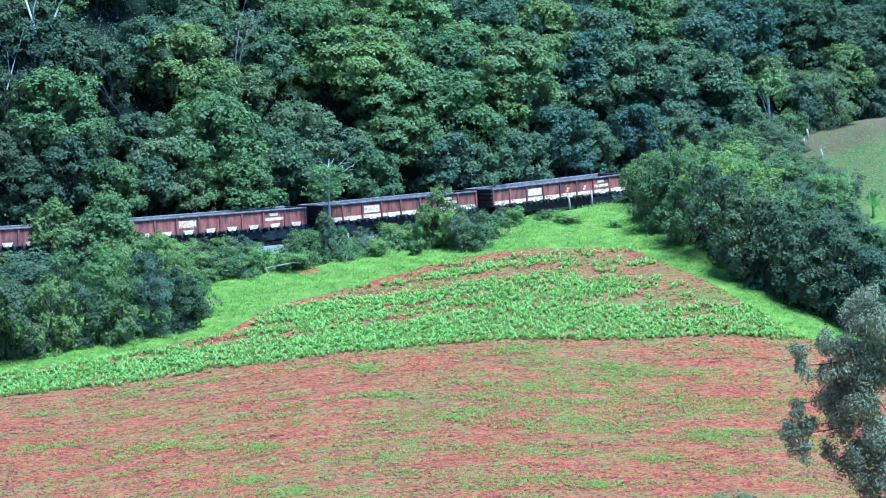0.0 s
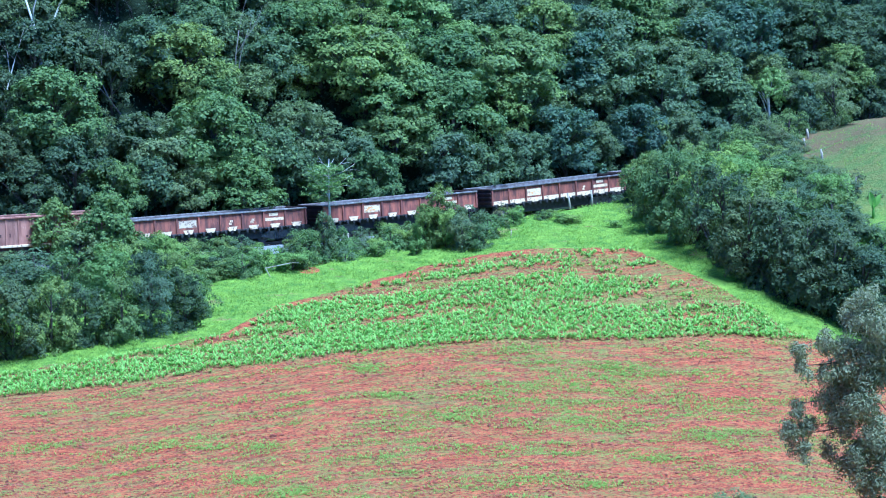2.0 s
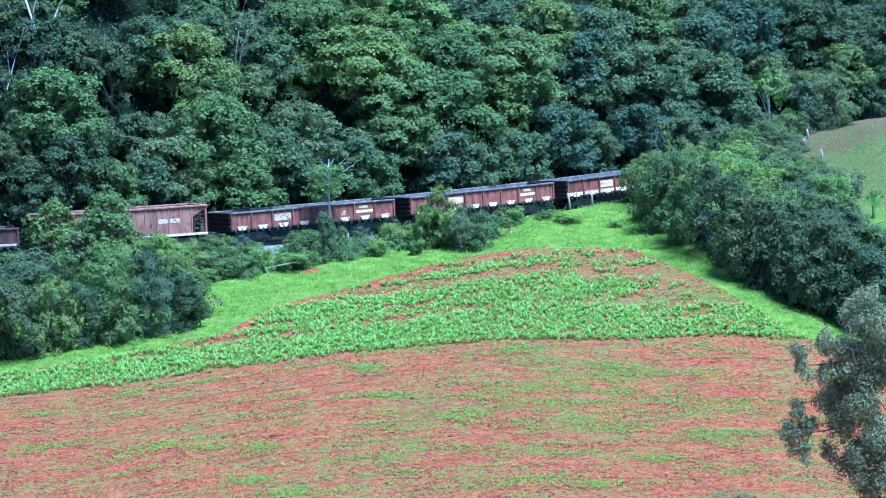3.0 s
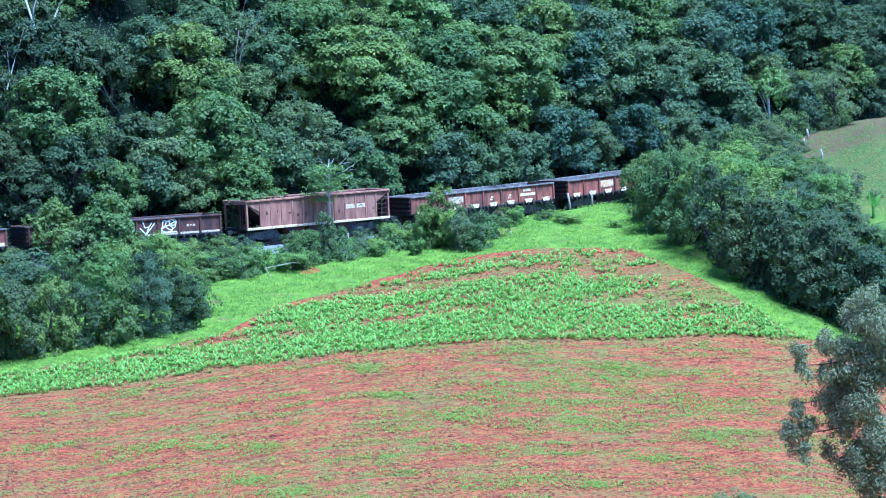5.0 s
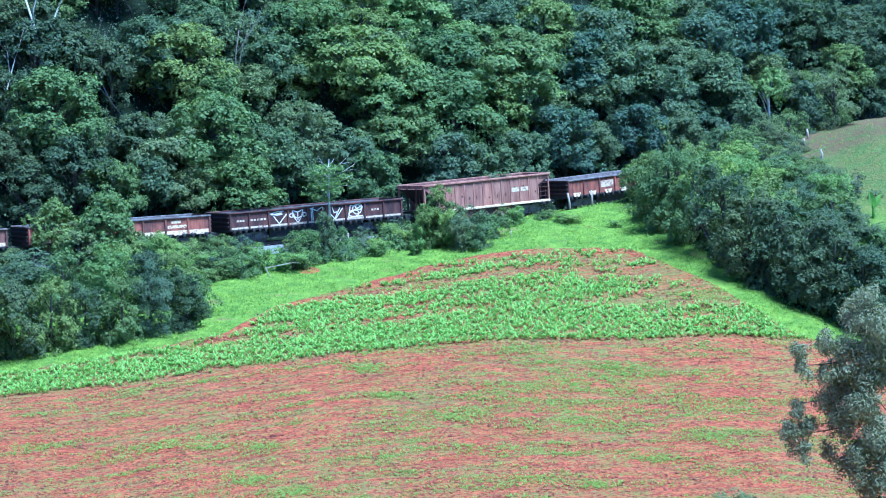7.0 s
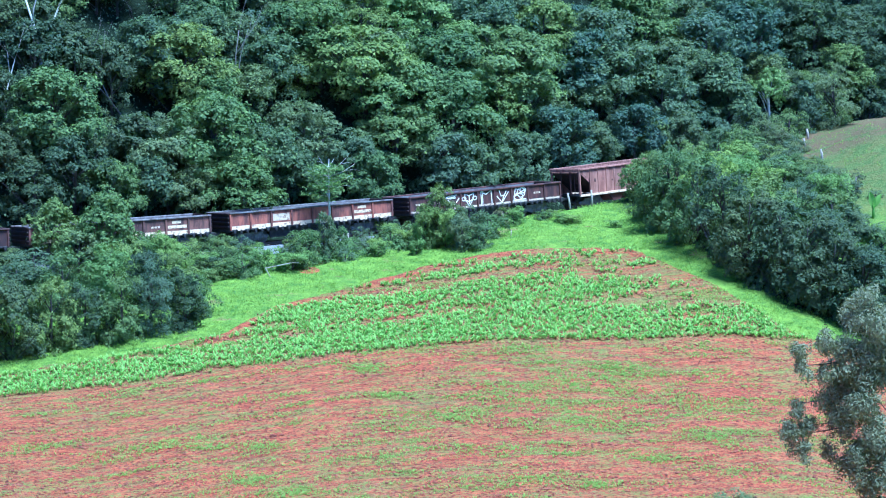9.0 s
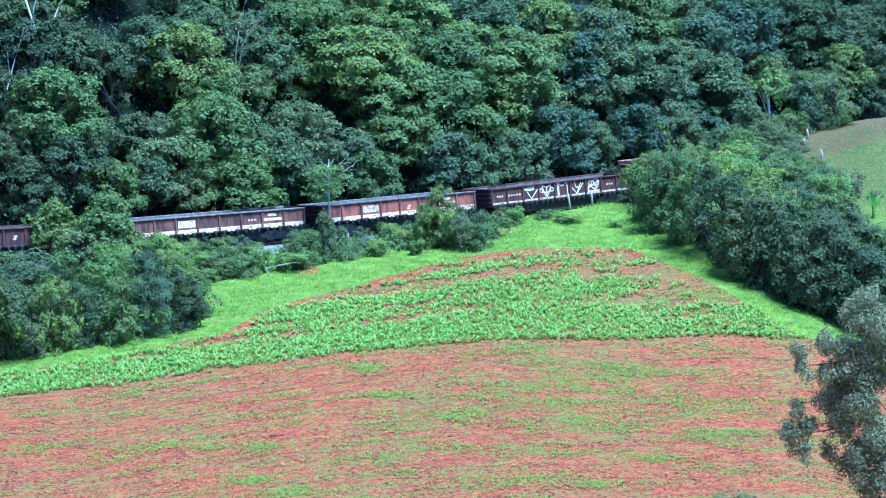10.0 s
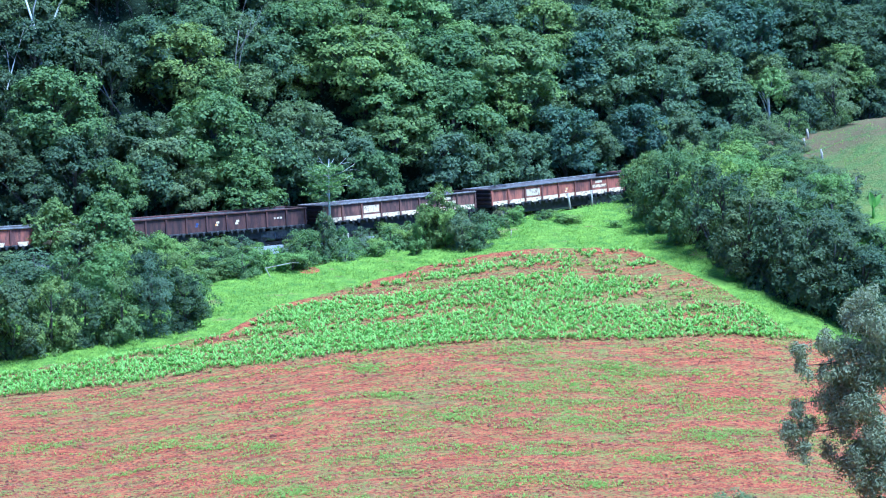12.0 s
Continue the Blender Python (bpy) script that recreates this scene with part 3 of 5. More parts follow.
        if kind == "logo":
            for dx, dz, wd in ((0.3, 0.42, 0.7), (0.4, 0.5, 0.75), (0.5, 0.58, 0.4)):
                plate(root, x0 + dx, x0 + dx + wd, FLOOR + dz, FLOOR + dz + 0.09, OCHRE, "ochre lettering bar", 0.012)
        if kind == "text":
            plate(root, x0 + 0.42, x0 + p - 0.5, FLOOR + 0.66, FLOOR + 0.84, WHITE, "white lettering bar")
            plate(root, x0 + 0.14, x0 + p - 0.1, FLOOR + 0.36, FLOOR + 0.55, WHITE, "white lettering bar")
        if kind in ("spot", "blue", "ochre"):
            mat = {"spot": WHITE, "blue": BLUE, "ochre": OCHRE}[kind]
            for dx, dz in ((0.7, 0.45), (0.62, 0.3)):
                plate(root, x0 + dx, x0 + dx + 0.22, FLOOR + dz, FLOOR + dz + 0.13, mat, "faded painted spot")
        if kind == "number":
            for j in range(3):
                plate(root, x0 + 0.55 + j * 0.22, x0 + 0.7 + j * 0.22, FLOOR + 0.44, FLOOR + 0.56, CREAM, "faded number bar")
        if kind == "long number":
            for j in range(5):
                plate(root, x0 + 0.12 + j * 0.25, x0 + 0.29 + j * 0.25, FLOOR + 0.44, FLOOR + 0.56, CREAM, "faded number bar")
    bogies(root, h - 2.0)
    couplers(root, h)
    return root


def stroke(bm, pts, width, y, y2):
    for (ax, az), (bx, bz) in zip(pts, pts[1:]):
        d = Vector((bx - ax, bz - az)).normalized()
        n = Vector((-d.y, d.x)) * width / 2
        e = d * width * 0.3
        prism(bm, [(ax - e.x - n.x, az - e.y - n.y), (bx + e.x - n.x, bz + e.y - n.y), (bx + e.x + n.x, bz + e.y + n.y), (ax - e.x + n.x, az - e.y + n.y)], y, y2)


def graffiti(root, length, panels):
    """Five sprayed figures, one on each panel, as plain strokes."""
    h, p = length / 2, length / panels
    def ring(cx, cz, rx, rz, n=10, a0=0.0, a1=6.2832):
        return [(cx + rx * math.cos(a0 + (a1 - a0) * i / n), cz + rz * math.sin(a0 + (a1 - a0) * i / n)) for i in range(n + 1)]
    figures = {
        2: [[(0.1, 0.72), (0.55, 0.82), (1.1, 0.84)], [(0.1, 0.72), (0.6, 0.62), (1.0, 0.66)], [(0.35, 0.55), (0.75, 0.05), (1.3, 0.62)], [(0.2, 0.66), (0.95, 0.74)]],
        3: [[(0.3, 0.55), (0.7, 0.02), (1.1, 0.55)], [(0.3, 0.85), (0.7, 0.7), (1.1, 0.85), (1.0, 0.45), (0.7, 0.3), (0.4, 0.45), (0.3, 0.85)], ring(0.25, 0.52, 0.18, 0.12), ring(1.18, 0.52, 0.18, 0.12), [(0.7, 0.7), (0.7, 0.2)]],
        4: [[(0.3, 0.02), (0.27, 0.86), (0.7, 0.68), (1.15, 0.92), (1.2, 0.05)], [(0.4, 0.1), (0.38, 0.8)], [(0.2, 0.84), (0.45, 0.9)]],
        5: [[(0.2, 0.45), (0.62, 0.02), (1.2, 0.7)], [(0.4, 0.85), (0.55, 0.45), (0.85, 0.5), (1.0, 0.75)], [(0.62, 0.1), (0.8, 0.45)]],
        6: [ring(0.85, 0.55, 0.35, 0.32), ring(0.6, 0.3, 0.4, 0.22), [(0.2, 0.1), (0.35, 0.85), (0.7, 0.75)], [(0.3, 0.35), (1.2, 0.75)], ring(1.0, 0.7, 0.25, 0.2), [(0.15, 0.05), (1.25, 0.1)]],
    }
    y = -HALF_W + 0.03
    for k, lines in figures.items():
        bm = bmesh.new()
        for i, pts in enumerate(lines):
            stroke(bm, [(-h + k * p + 0.04 + x * 1.02, FLOOR + 0.06 + z) for x, z in pts], 0.066, y - 0.008 - 0.003 * i, y + 0.002)
        part("graffiti", bm, SPRAY, root, "white sprayed figure")


def hopper(length, label):
    root = tagged(new("hopper_wagon"), label, "wagon", "wagons of the passing train")
    h, w, top, low = length / 2, HALF_W, 2.78, 1.02
    bay = 1.05
    n = 11
    p = (length - 2 * bay) / n
    for sgn in (-1, 1):
        for k in range(n):
            bm = boxes((-h + bay + k * p, -h + bay + (k + 1) * p, -0.02, 0.02, low, top - 0.06))
            part("side_panel", bm, PINK_RUST, root, m=pose(0, sgn * (w - 0.05), 0))
        for k in range(n + 1):
            part("stake", boxes((-0.04, 0.04, -0.07, 0.03, low, top - 0.05)), PINK_RUST, root, m=pose(-h + bay + k * p, sgn * (w - 0.06), 0, 0, 0, 0 if sgn < 0 else 180))
        for e in (-1, 1):
            bm = prism(bmesh.new(), [(e * (h - 0.04), top - 0.1), (e * (h - bay), top - 0.1), (e * (h - bay), top - 0.75), (e * (h - 0.04), top - 0.2)], -0.02, 0.02)
            part("corner_panel", bm, PINK_RUST, root, m=pose(0, sgn * (w - 0.05), 0))
            part("corner_post", boxes((e * (h - 0.06) - 0.06, e * (h - 0.06) + 0.06, sgn * (w - 0.07) - 0.06, sgn * (w - 0.07) + 0.06, low - 0.05, top - 0.05), bevel=0.01), PINK_RUST, root)
        part("top_rail", boxes((-h - 0.03, h + 0.03, sgn * w - 0.08, sgn * w + 0.08, top - 0.08, top + 0.04), bevel=0.02), PINK_RUST, root)
        part("side_sill", boxes((-h, h, sgn * (w - 0.04) - 0.06, sgn * (w - 0.04) + 0.06, low - 0.13, low + 0.02), bevel=0.012), WHITE, root, "white painted lower sill")
    for e in (-1, 1):
        bm = bmesh.new()
        prism(bm, [(e * (h - 0.1), top - 0.25), (e * (h - 0.05), top - 0.25), (e * (h - bay - 0.9), low + 0.02), (e * (h - bay - 0.95), low + 0.02)], -w + 0.08, w - 0.08)
        # same paint: the shade of the open end bay is in its colour
        part("slope_sheet", bm, SHADED_END_RUST, root, "sloping end sheet with shade put into its paint")
        part("end_header", boxes((e * h - 0.07, e * h + 0.07, -w, w, top - 0.2, top + 0.04), bevel=0.02), PINK_RUST, root)
        for y in (-0.45, 0.45):
            part("end_post", boxes((e * (h - 0.06) - 0.05, e * (h - 0.06) + 0.05, y - 0.05, y + 0.05, low, top - 0.2)), DARK_RUST, root)
        part("end_platform", boxes((e * (h - bay / 2) - bay / 2, e * (h - bay / 2) + bay / 2, -w + 0.1, w - 0.1, low - 0.1, low - 0.02)), UNDER, root)
        bm = bmesh.new()
        for y in (-w + 0.12, -w + 0.5):
            box(bm, e * (h + 0.02) - 0.025, e * (h + 0.02) + 0.025, y - 0.02, y + 0.02, low, top - 0.15)
        for i in range(6):
            box(bm, e * (h + 0.02) - 0.015, e * (h + 0.02) + 0.015, -w + 0.12, -w + 0.5, low + 0.2 + i * 0.29, low + 0.235 + i * 0.29)
        part("ladder", bm, DARK_RUST, root, "dark steel ladder")
        bm = bmesh.new()
        for i in range(5):
            z = low + 0.25 + i * 0.3
            box(bm, e * (h - bay) + e * 0.12, e * h - e * 0.12, -w + 0.02, -w + 0.06, z, z + 0.04)
        if e > 0:
            part("side_ladder", bm, DARK_RUST, root)
        else:
            bm.free()
    part("centre_sill", boxes((-h, h, -0.18, 0.18, 0.7, low - 0.02), bevel=0.02), UNDER, root)
    for x in (-1.7, 0.0, 1.7):
        bm = prism(bmesh.new(), [(x - 0.95, low), (x + 0.95, low), (x + 0.35, 0.38), (x - 0.35, 0.38)], -w + 0.2, w - 0.2)
        part("chute", bm, DARK_RUST, root, "dark discharge chute")
    for k in (8, 9):
        plate(root, -h + bay + k * p + 0.1, -h + bay + (k + 1) * p - 0.02, top - 1.02, top - 0.74, CREAM, "cream lettering bar", 0.01, -w + 0.03)
    rng = random.Random(5)
    for k in range(n):
        a, z = -h + bay + (k + rng.uniform(0.25, 0.7)) * p, low + rng.uniform(0.4, 0.9)
        plate(root, a, a + rng.uniform(0.06, 0.16), z, z + rng.uniform(0.1, 0.25), DARK_RUST, "dark scuff of bare rust", 0.004, -w + 0.03)
    bogies(root, h - 1.6)
    couplers(root, h)
    return root


SPEED = 7.015
PLAIN = "faded red-brown gondola wagon with white marks"
WAGONS = [
    (gondola(12.68, 8, RUST, [(2, "sign"), (4, "ochre"), (5, "spot"), (6, "text")], PLAIN + " and full white band", "full"), 16.96, 12.68),
    (gondola(12.68, 8, RUST, [(2, "logo"), (5, "spot"), (6, "text")], PLAIN + " and full white band", "full"), 2.85, 12.68),
    (gondola(12.68, 8, RUST, [(2, "logo"), (6, "text")], PLAIN + " along its edge", "patch"), -11.16, 12.68),
    (gondola(12.68, 8, RUST, [(2, "cream"), (4, "spot"), (5, "spot"), (6, "text")], PLAIN + " along its edge", "patch"), -25.18, 12.68),
    (hopper(11.1, "tall weathered pinkish-brown hopper wagon with open end bays"), -38.8, 11.1),
    (gondola(13.4, 9, DARK_RUST, [(0, "number"), (1, "long number"), (7, "number")], "dark brown gondola wagon sprayed with white graffiti", "thin"), -52.97, 13.4),
    (gondola(12.6, 8, RUST, [(2, "cream"), (4, "ochre"), (6, "text")], PLAIN + " and full white band", "full"), -67.38, 12.6),
    (gondola(12.6, 8, BROWN_RUST, [(2, "sign"), (5, "number"), (6, "text")], "dark rusty gondola wagon with a broad white band", "full"), -81.38, 12.6),
    (gondola(13.2, 9, DARK_RUST, [(3, "blue"), (4, "ochre"), (5, "spot"), (7, "number")], "dark brown gondola wagon with faint painted marks", ""), -95.6, 13.2),
    (gondola(12.6, 8, RUST, [(2, "logo"), (6, "text")], PLAIN + " along its edge", "patch"), -109.9, 12.6),
]
graffiti(WAGONS[5][0], 13.4, 9)


# ---------------------------------------------------------------- forest on the hillside
def crown_tree(seed, height, radius, base, lobes_n, leaf_n, leaf_size, leaf_mat, flat=0.7, tiers=0, lobe_r=(0.26, 0.46), low=-0.45):
    """A tree or bush: a dome of separate boughs, each leafy on its upper side and open below."""
    rng = np.random.default_rng(seed)
    mid, half = base + (height - base) * 0.45, (height - base) * 0.55
    d = unit(rng.normal(size=(lobes_n, 3)) + np.array([0, 0, 0.5 if low > -0.5 else 0.0]))
    d[:, 2] = np.maximum(d[:, 2], low)
    lobes = d * rng.uniform(0.5, 1.0, (lobes_n, 1)) ** 0.5 * np.array([radius * 0.8, radius * 0.8, half * 0.85]) + np.array([0, 0, mid])
    if tiers:
        step = (height - base) / tiers
        lobes[:, 2] = base + np.round((lobes[:, 2] - base) / step) * step + rng.normal(size=lobes_n) * 0.1
    lobes[:, :2] += rng.normal(size=(lobes_n, 2)) * radius * 0.16
    lobes[:, 2] += rng.normal(size=lobes_n) * radius * (0.0 if tiers else 0.12)
    lr = radius * rng.uniform(lobe_r[0], lobe_r[1], lobes_n)
    out = unit(lobes - np.array([0, 0, base + 0.25 * (height - base)]))
    per = 4
    tufts = leaf_n // per
    pick = rng.choice(lobes_n, tufts, p=lr ** 2 / (lr ** 2).sum())
    e = unit(rng.normal(size=(tufts, 3)) + 0.65 * out[pick] + np.array([0, 0, 0.75]))
    loose = rng.uniform(0, 1, tufts) < 0.14
    reach = lr[pick] * np.where(loose, rng.uniform(1.05, 1.35, tufts), rng.uniform(0.86, 1.06, tufts))
    tuft = lobes[pick] + e * reach[:, None] * np.array([1.0, 1.0, flat])
    n = tufts * per
    pos = np.repeat(tuft, per, 0) + rng.normal(size=(n, 3)) * leaf_size * 0.45
    nrm = np.repeat(0.9 * e, per, 0) + np.array([0, 0, 0.35]) + 0.3 * rng.normal(size=(n, 3))
    crown = quads_mesh("crown", leaves(rng, pos, nrm, leaf_size * rng.uniform(0.65, 1.35, n)), leaf_mat)
    verts, faces = [], []
    r = 0.035 * radius + 0.03
    tube(verts, faces, [(0, 0, -0.5), (0.1, 0, height * 0.3), (-0.05, 0.1, height * 0.6), (0, 0, height * 0.85)], [r * 1.3, r, r * 0.7, r * 0.2], 7)
    for i in range(0, lobes_n, 3):
        c = Vector(lobes[i])
        a = Vector((0, 0, max(0.2, c.z - 0.9 * math.hypot(c.x, c.y) - 0.3)))
        tube(verts, faces, [a, a.lerp(c, 0.5) + Vector((0, 0, -0.05 * radius)), c], [r * 0.5, r * 0.33, r * 0.12], 5)
    return mesh_of("trunk", verts, faces, BARK, True), crown


# every mesh is made at a radius of 2.5 m and a height of 6.2 m
# the last kind is a shaded copy, darkened by its leaf colour
FOREST_KINDS = [(11, 0.5, 58, LEAF_A, 0.75, 0, (0.16, 0.36)), (12, 0.5, 60, LEAF_B, 0.75, 0, (0.16, 0.34)), (13, 0.9, 52, LEAF_D, 0.45, 7, (0.18, 0.4)), (14, 0.4, 56, LEAF_D, 0.75, 0, (0.16, 0.38)),
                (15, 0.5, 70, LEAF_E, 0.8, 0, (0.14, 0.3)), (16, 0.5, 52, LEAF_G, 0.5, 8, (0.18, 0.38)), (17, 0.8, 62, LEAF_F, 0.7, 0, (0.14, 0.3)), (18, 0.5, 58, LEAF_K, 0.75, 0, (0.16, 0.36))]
FOREST = [crown_tree(seed, 6.2, 2.5, base, lobes, 11000, 0.178, leaf, flat, tiers, lobe_r) for seed, base, lobes, leaf, flat, tiers, lobe_r in FOREST_KINDS]
YOUNG = [crown_tree(seed + 60, 6.2, 2.5, base, int(lobes * 0.7), 5600, 0.25, leaf, flat, tiers, lobe_r) for seed, base, lobes, leaf, flat, tiers, lobe_r in FOREST_KINDS]
FOREST_WORDS = ["dense dark green broadleaf forest tree", "broadleaf forest tree, bluish green with haze put into its leaf colour", "layered mid green forest tree with level boughs", "mid green broadleaf forest tree",
                "small-leaved greyish green forest tree", "bright yellow-green layered forest tree", "brownish green half-dry forest tree", "very dark green forest tree with shade put into its leaf colour"]
# large crowns that stand out of the wood: plan x and y, height, radius, kind
CROWNS_WEST = [(-27.9, -3.7, 4.5, 1.7, 0), (-27.0, 3.0, 5.8, 2.3, 0), (-26.2, -6.1, 4.8, 1.9, 0), (-25.3, -1.4, 6.9, 2.9, 3), (-24.7, 6.5, 4.0, 1.5, 0), (-23.8, -4.0, 5.7, 2.3, 0), (-23.5, 0.4, 4.5, 1.7, 0), (-22.4, 6.3, 4.2, 1.6, 0), (-21.5, -4.0, 4.9, 1.9, 3), (-19.5, 8.6, 5.9, 2.4, 0), (-19.4, -2.0, 4.9, 1.9, 0), (-19.1, 2.7, 3.8, 1.4, 4), (-17.9, -0.7, 5.7, 2.3, 4), (-17.2, 7.6, 6.7, 2.8, 3), (-16.7, 12.8, 4.7, 1.8, 0), (-16.4, -1.2, 4.5, 1.7, 0), (-15.7, 8.4, 4.6, 1.8, 3)]
CROWNS_MID_WEST = [(-15.3, 1.1, 5.0, 1.9, 5), (-14.9, 1.5, 7.2, 3.0, 3), (-14.3, 13.4, 4.7, 1.8, 0), (-13.1, -0.9, 5.7, 2.3, 3), (-13.1, 9.6, 4.7, 1.8, 0), (-11.8, 3.5, 5.8, 2.3, 0), (-11.7, 11.8, 5.5, 2.2, 0), (-11.0, 14.7, 5.2, 2.0, 3), (-10.3, 3.9, 4.6, 1.8, 0), (-9.9, 13.0, 3.9, 1.5, 3), (-9.3, 7.1, 5.2, 2.1, 4), (-8.5, 14.7, 6.4, 2.6, 3), (-6.2, 7.9, 4.4, 1.7, 4), (-5.7, 19.3, 5.2, 2.1, 3), (-5.4, 13.3, 7.7, 3.2, 2), (-4.7, 6.9, 4.6, 1.8, 3), (-3.2, 10.4, 6.1, 2.5, 2), (-3.1, 20.9, 5.2, 2.1, 5)]
CROWNS_MID_EAST = [(-3.0, 12.6, 7.2, 3.0, 2), (-1.0, 21.1, 6.1, 2.5, 5), (-0.2, 11.3, 5.1, 2.0, 1), (0.2, 17.6, 6.7, 2.8, 3), (0.8, 14.6, 6.7, 2.8, 3), (2.6, 24.5, 6.2, 2.5, 0), (2.9, 12.7, 5.1, 2.0, 0), (3.8, 19.0, 5.2, 2.1, 3), (4.6, 21.4, 7.7, 3.2, 2), (5.7, 15.9, 5.2, 2.0, 1), (5.8, 21.8, 6.0, 2.4, 5), (7.2, 28.8, 6.1, 2.5, 3), (8.6, 19.7, 5.9, 2.4, 1), (9.3, 28.0, 6.2, 2.5, 1), (10.4, 21.4, 4.8, 1.9, 0), (11.3, 31.6, 7.0, 2.9, 1), (12.5, 28.9, 7.0, 2.9, 0), (13.6, 25.6, 5.1, 2.0, 1)]
CROWNS_EAST = [(14.9, 37.9, 6.4, 2.6, 3), (15.9, 30.6, 5.6, 2.2, 4), (16.6, 35.2, 5.6, 2.3, 0), (17.0, 28.3, 4.9, 1.9, 0), (18.2, 42.5, 4.8, 1.9, 0), (19.4, 35.1, 6.2, 2.5, 0), (19.6, 38.6, 6.6, 2.7, 1), (21.0, 34.5, 5.3, 2.1, 0), (22.1, 44.4, 6.1, 2.5, 1), (23.3, 42.9, 6.3, 2.6, 1), (24.0, 41.0, 4.6, 1.8, 0), (25.8, 47.7, 4.7, 1.8, 0), (27.2, 42.7, 3.7, 1.3, 3), (28.3, 47.0, 6.4, 2.6, 0), (30.2, 46.0, 5.2, 2.1, 3), (31.1, 49.1, 6.4, 2.6, 0), (32.8, 48.1, 4.7, 1.8, 0), (33.5, 53.2, 5.5, 2.2, 0)]
# hollows of deep shade between the crowns: plan x and y, radius
HOLLOWS = [(-19.1, 6.9, 1.9), (-23.5, 8.7, 1.0), (-23.6, 4.3, 0.8), (-7.1, 11.9, 1.7), (-6.2, 14.2, 1.2), (24.9, 45.0, 1.7), (26.2, 45.0, 1.5), (2.3, 26.8, 1.0), (9.8, 29.1, 1.5), (-9.8, 12.8, 1.0), (-26.4, -3.9, 1.5), (-14.3, 10.9, 0.7), (-2.5, 12.1, 1.7), (18.9, 33.9, 1.5), (1.9, 28.8, 0.8), (-15.1, 2.3, 0.8), (-5.5, 10.1, 1.0), (-27.7, -5.7, 1.0), (-27.9, 8.7, 1.2), (-23.3, 11.1, 1.0), (-28.5, 3.5, 1.0), (-25.3, 5.3, 1.2), (-21.1, 12.5, 0.8), (26.6, 47.6, 1.7), (23.1, 39.8, 1.2), (34.2, 53.4, 1.2), (-28.6, -3.7, 1.2), (-28.4, 0.5, 1.0)]


def forest_tree(meshes, x, y, height, radius, kind, turn):
    m = stand(x, y, 1.0, turn, 0.3) @ Matrix.Diagonal((radius / 2.5, radius / 2.5, height / 6.2, 1))
    plant_tree("forest_tree", meshes[kind], FOREST_WORDS[kind], "tree", "forest trees on the hillside", m)


def build_forest():
    rng = random.Random(21)
    heroes = CROWNS_WEST + CROWNS_MID_WEST + CROWNS_MID_EAST + CROWNS_EAST
    for x, y, height, radius, kind in heroes:
        # darkness towards both ends of the view is put into the leaf colour
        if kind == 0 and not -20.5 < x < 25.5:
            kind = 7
        forest_tree(FOREST, x, y, height * 1.05, radius * 1.1, kind, rng.uniform(0, 360))
    # smaller trees fill the wood between and behind them
    for row in range(7):
        back = 5.2 + row * 3.3
        s = -62.0 + (row % 2) * 1.6
        while s < 78:
            ss, bb = s + rng.uniform(-1.1, 1.1), back + rng.uniform(-1.2, 1.2)
            s += 3.1
            x, y, _ = along(ss, bb)
            kind = rng.choices(range(7), (30, 26, 10, 20, 8, 2, 4))[0]
            size = rng.uniform(0.55, 0.85) * (0.75 if row == 0 else 1.0) * (1.25 if row > 4 else 1.0)
            turn, tall = rng.uniform(0, 360), rng.uniform(0.85, 1.2)
            # the smaller trees there take the shade-dark leaves too
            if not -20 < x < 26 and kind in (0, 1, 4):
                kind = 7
            if not -36.5 < x < 41 or any(math.hypot(x - h[0], y - h[1]) < 0.72 * h[3] for h in heroes) or any(math.hypot(x - h[0], y - h[1]) < h[2] for h in HOLLOWS):
                continue
            forest_tree(YOUNG, x, y, 6.2 * size * tall, 2.5 * size, kind, turn)


build_forest()


def undergrowth():
    """Creepers and saplings that cover the hillside below the trees."""
    rng = np.random.default_rng(31)
    n = 56000
    s, back = rng.uniform(-60, 76, n), 3.3 + 30 * rng.uniform(0, 1, n) ** 1.5
    a, cx, cy = np.interp(s, ARC, TURN), np.interp(s, ARC, LINE[:, 0]), np.interp(s, ARC, LINE[:, 1])
    x, y = cx - back * np.sin(a), cy + back * np.cos(a)
    clear = (np.min([np.hypot(x - h[0], y - h[1]) - h[2] for h in HOLLOWS], 0) > 0) | (rng.uniform(0, 1, n) < 0.45)
    s, back, a, x, y = s[clear], back[clear], a[clear], x[clear], y[clear]
    n = len(x)
    clump = 0.5 + 0.5 * np.sin(x * 2.1 + np.sin(y * 1.7) * 2) * np.sin(y * 2.3 + np.sin(x * 1.3) * 2)
    z = ground_z(x, y) + rng.uniform(0.0, 1.0, n) * (0.5 + 1.5 * clump) * smooth(3.2, 5.0, back)
    nrm = np.stack([0.5 * np.sin(a), -0.6 * np.cos(a), np.full(n, 0.7)], 1) + 0.6 * rng.normal(size=(n, 3))
    q = leaves(rng, np.stack([x, y, z], 1), nrm, 0.19 * rng.uniform(0.6, 1.4, n))
    tagged(new("undergrowth", quads_mesh("undergrowth", q, LEAF_B)), "tangled green undergrowth below the forest trees", "undergrowth", kind="stuff")


undergrowth()


